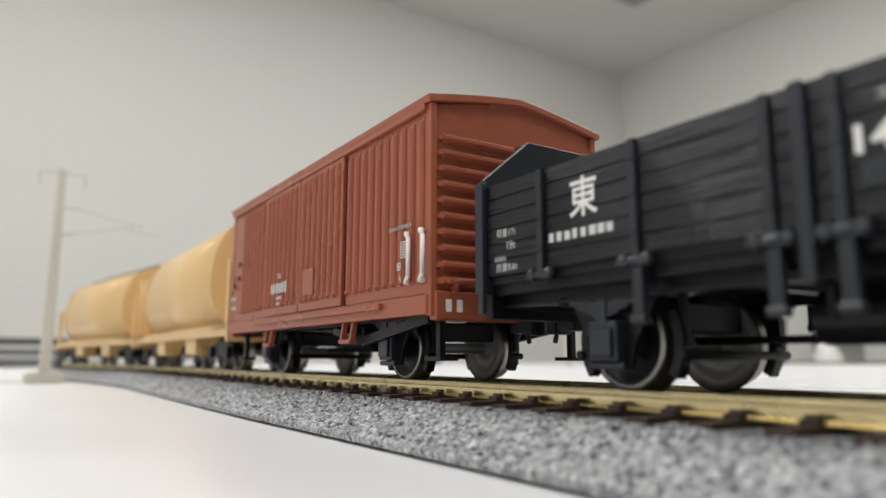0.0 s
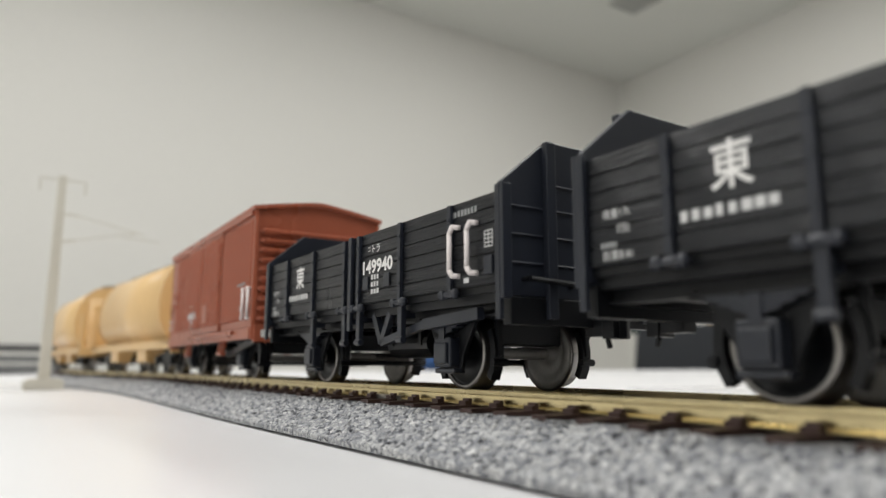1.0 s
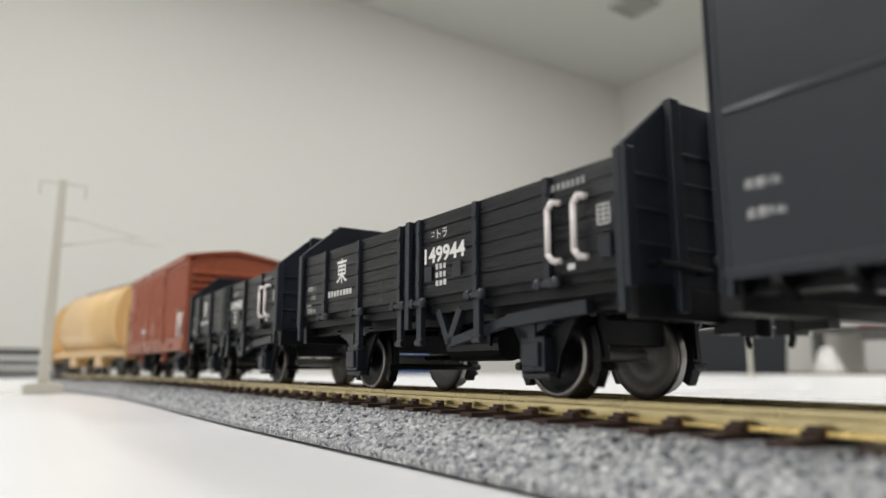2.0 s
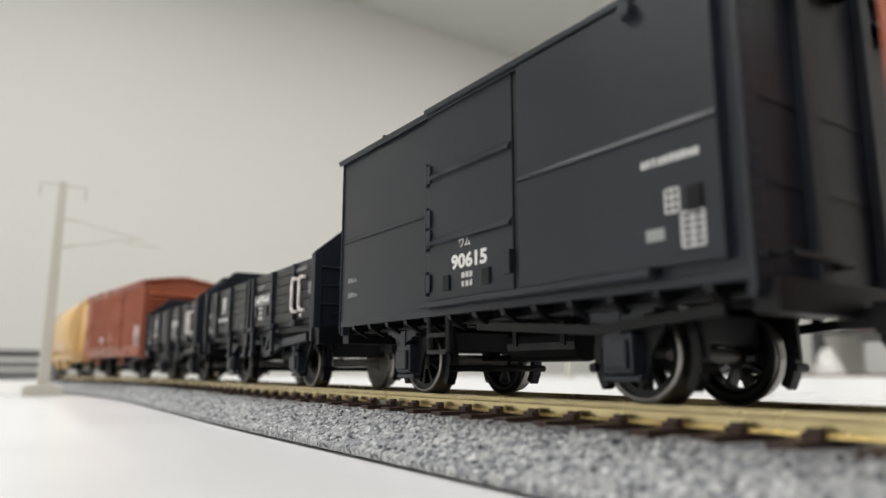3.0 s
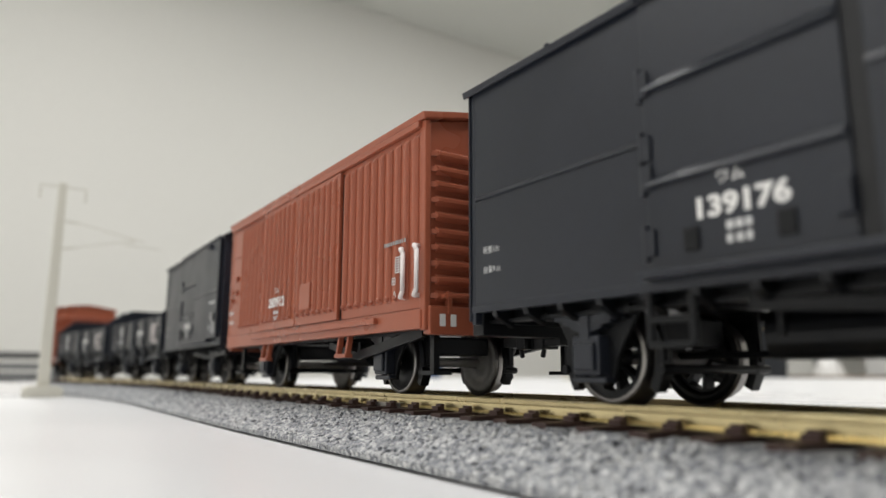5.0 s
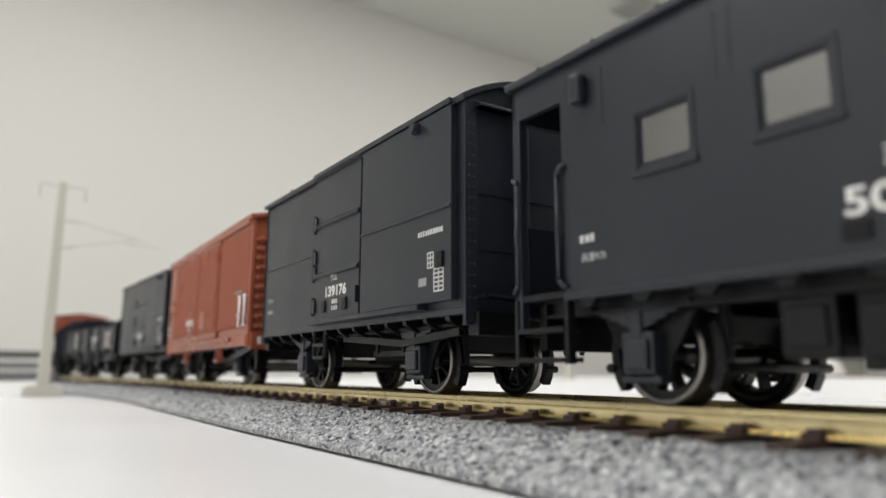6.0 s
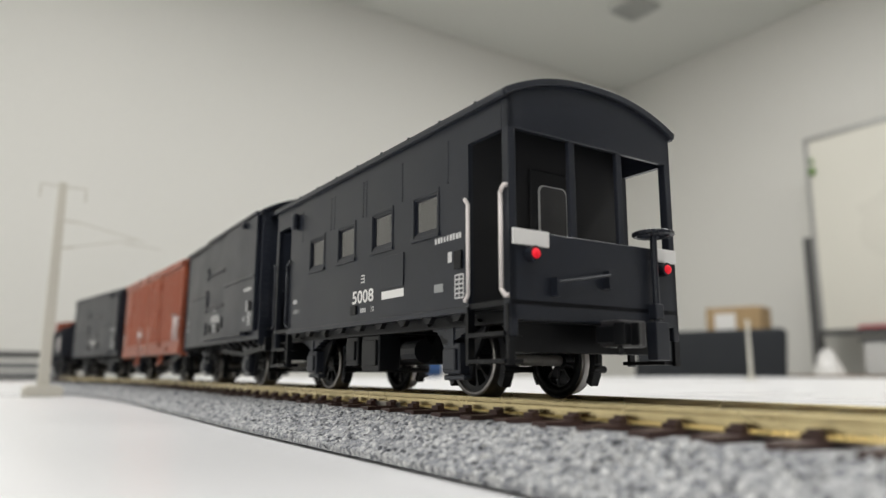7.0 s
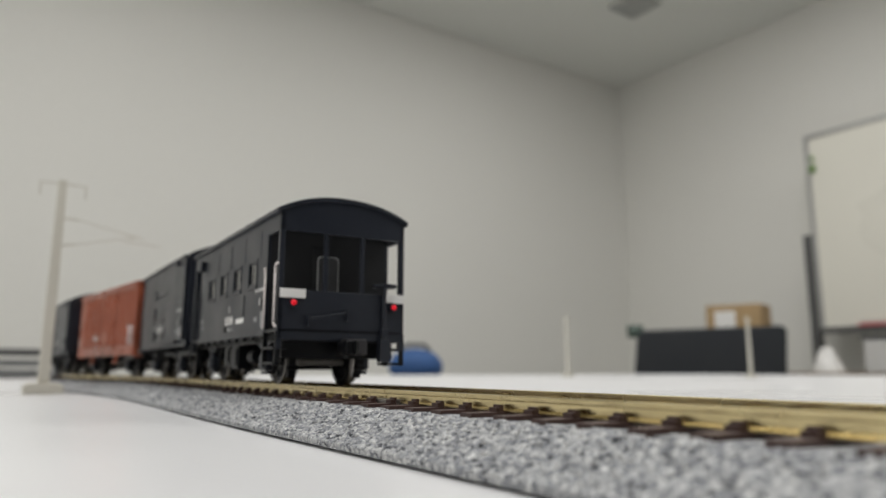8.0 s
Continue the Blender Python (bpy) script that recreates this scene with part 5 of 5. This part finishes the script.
            bar(hw, (10.2, e * (H + 0.9), 23.4), (10.2 + 2.7 * math.cos(a0), e * (H + 0.9) + 2.7 * math.sin(a0), 23.4), 0.28, 6)
        part("handwheel", hw, M_BLACK, col)
    x = -X - 0.04
    lettering("class_name", "ヨ", 1.5, NEAR, (x, -1.6, 19.4), w, bold=0.015)
    lettering("van_number", "5008", 2.3, NEAR, (x, -1.7, 16.4), w, width=8.0, bold=0.02)
    simple("card_holder", M_UNDER, w, (x - 0.3, x, 0.4, 2.6, 13.4, 15.0), bevel=0.1)
    dashes("small_print", w, x, -1.0, 14.0, 2.2, 0.8, 3, seed=60)
    lettering("small_figures", "10", 0.9, NEAR, (x, -5.4, 14.0), w)
    simple("white_band", M_WHITE, w, (x - 0.02, x, -15.8, -8.6, 15.2, 16.5))
    simple("side_hatch", M_BLACK, w, (x - 0.15, x, -15.8, -8.4, 16.9, 22.2), bevel=0.1)
    dashes("small_print", w, x, 30.6, 18.0, 2.4, 0.9, 3, seed=61)
    lettering("tare_figure", "自重9.7t", 0.95, NEAR, (x, 28.6, 15.9), w, M_PRINT)
    dashes("small_print", w, x, -24.8, 22.4, 7.0, 0.9, 9, seed=63)
    simple("printed_mark", M_PRINT, w, (x - 0.02, x, -29.2, -28.2, 18.8, 20.3))
    simple("card_holder", M_UNDER, w, (x - 0.3, x, -31.8, -30.0, 17.6, 20.2), bevel=0.1)
    simple("printed_mark", M_GREY, w, (x - 0.02, x, -27.0, -24.6, 14.8, 16.0))
    print_grid(w, x, -32.0, -30.0, 13.6, 16.8, 5, 0.22)
    bm = bmesh.new()
    box(bm, x - 1.4, x, 28.8, 30.6, 33.4, 37.0)
    part("lamp_bracket", bm, M_BLACK, w, bevel=0.5)
    return w


M_DARKMETAL = mat("dark_grey_casting", (0.035, 0.033, 0.036), 0.35, vary=0.1, grain=900, coarse=90)


# ---- hopper wagons ----
def hopper_wagon(place):
    w = wagon("hopper_wagon", "cream-yellow bogie hopper wagon with a bulging barrel body", "wagon", place, 51)
    H = 70.5
    side = [(-10.5, 12.4), (10.5, 12.4), (13.4, 14.6), (15.6, 17.0), (16.5, 19.0), (16.9, 21.0), (17.1, 23.0), (17.0, 25.0), (16.6, 27.4), (16.0, 29.5), (15.0, 31.8), (13.6, 33.8), (12.0, 35.5), (10.0, 37.0), (7.6, 38.1), (5.0, 38.8), (2.5, 39.1), (0, 39.2)]
    side = [(x, 12.4 + (z - 12.4) * 1.29) for x, z in side]
    prof = side + [(-x, z) for x, z in side[::-1][1:-1]]
    bm = bmesh.new()
    prism(bm, prof, "y", -53, 53)
    part("barrel", bm, M_CREAM, w, smooth=True)
    for y in (-53.4, 53.4):
        bm = bmesh.new()
        prism(bm, [(x * 1.02, 28 + (z - 28) * 1.02) for x, z in prof], "y", y - 0.5, y + 0.5)
        part("body_band", bm, M_CREAM, w)
    for e in (-1, 1):
        bm = bmesh.new()
        prism(bm, [(e * 53, 43), (e * 65, 13), (e * 53, 13)], "x", -11, 11)
        part("slope_sheet", bm, M_CREAM, w)
        for x in (-15.5, 15.5):
            simple("end_post", M_CREAM, w, (x - 0.9, x + 0.9, *sorted((e * 68, e * 70)), 12.8, 31), bevel=0.2)
        simple("end_platform", M_CREAM, w, (-16.6, 16.6, *sorted((e * 53, e * H)), 11.2, 12.8), bevel=0.2)
        simple("end_bulkhead", M_CREAM, w, (-10, 10, *sorted((e * 65, e * 66)), 12.8, 36), bevel=0.2)
        simple("headstock", M_CREAM, w, (-16.6, 16.6, *sorted((e * (H - 1), e * (H + 0.6))), 8.0, 12.8), bevel=0.2)
        bm = bmesh.new()
        for x in (-4, 4):
            bar(bm, (x, e * 69.3, 12.8), (x, e * 69.3, 46), 0.4, 6)
        for i in range(11):
            bar(bm, (-4, e * 69.3, 15 + i * 3), (4, e * 69.3, 15 + i * 3), 0.35, 6)
        part("ladder", bm, M_CREAM, w)
        coupler(w, H, 1) if e > 0 else coupler(w, -H, -1)
        bm = bmesh.new()
        for s in (-1, 1):
            yb = e * 51
            pts = [(yb - 13, 5.6), (yb - 11, 4.0), (yb + 11, 4.0), (yb + 13, 5.6), (yb + 12, 7.4), (yb + 4, 8.4), (yb - 4, 8.4), (yb - 12, 7.4)]
            prism(bm, pts, "x", *sorted((s * 10.8, s * 12.6)))
            for d in (-9, 9):
                box(bm, *sorted((s * 12.6, s * 13.8)), yb + d - 2, yb + d + 2, 3.6, 7.0)
        box(bm, -10.8, 10.8, e * 51 - 2, e * 51 + 2, 5.0, 9.0)
        box(bm, -4, 4, e * 51 - 4, e * 51 + 4, 9.0, 11.4)
        part("bogie", bm, M_UNDER, w, bevel=0.2)
        for d in (-9, 9):
            wheelset(w, e * 51 + d, "disc")
    for s in (-1, 1):
        simple("side_sill", M_CREAM, w, (*sorted((s * 14.6, s * 16.6)), -H, H, 9.6, 12.8), bevel=0.2)
        for y in (-24, 24):
            bm = bmesh.new()
            prism(bm, [(s * 6, 12.4), (s * 15.5, 12.4), (s * 15.0, 4.6), (s * 10.0, 4.2)], "y", y - 7, y + 7)
            part("discharge_chute", bm, M_CREAM, w, bevel=0.2)
    bm = bmesh.new()
    box(bm, -3.4, 3.4, -55, 55, 47.6, 48.3)
    for y in (-53, -27, 0, 27, 53):
        box(bm, -3.0, 3.0, y - 0.5, y + 0.5, 46.0, 47.6)
    part("roof_walk", bm, mat("grey_walkway", (0.3, 0.29, 0.27), 0.6), w)
    return w


hopper_wagon(0.3985)
hopper_wagon(0.2500)
brown_van(0.1226, "")
open_wagon(0.0186, "149940")
open_wagon(-0.0814, "149944")
black_van(-0.1759, "90615")
brown_van(-0.2785, "283912")
black_van(-0.3791, "139176")
brake_van(-0.4720)


# ---- sleepers, one piece each, past everything else ----
def sleepers():
    bm = bmesh.new()
    box(bm, -15.7, 15.7, -1.3, 1.3, -3.6, -2.15)
    for s in (-1, 1):
        for d in (-1, 1):
            c = s * 8.95 + d * 1.55
            box(bm, c - 0.6, c + 0.6, -0.85, 0.85, -2.15, -1.55)
        box(bm, s * 8.95 - 1.5, s * 8.95 - 0.85, -0.7, 0.7, -1.55, -1.2)
    tmp = part("sleeper", bm, M_SLEEPER, TRACK, bevel=0.0)
    me, n = tmp.data, 0
    first = True
    y = 0.0332 - 0.0073 * 20
    while n < 170:
        ob = tmp if first else new("sleeper", me)
        first = False
        ob.parent = TRACK
        e = 0.002
        a = math.degrees(math.atan2(track_x(y + e) - track_x(y - e), 2 * e))
        ob.matrix_basis = pose(track_x(y), y, RAIL, 0, 0, -a)
        y += 0.0073
        n += 1


sleepers()


# ---- what moves ----
def motions():
    for w, place, base in TRAIN:
        walk(w, [(i * 0.25, at_track(place + run(i * 0.25), base)) for i in range(33)])
    for ws, y in WHEELS:
        walk(ws, [(i / 15, pose(0, y * MM, WR * MM, -math.degrees(run(i / 15) / (WR * MM)), 0, 0)) for i in range(121)])


motions()
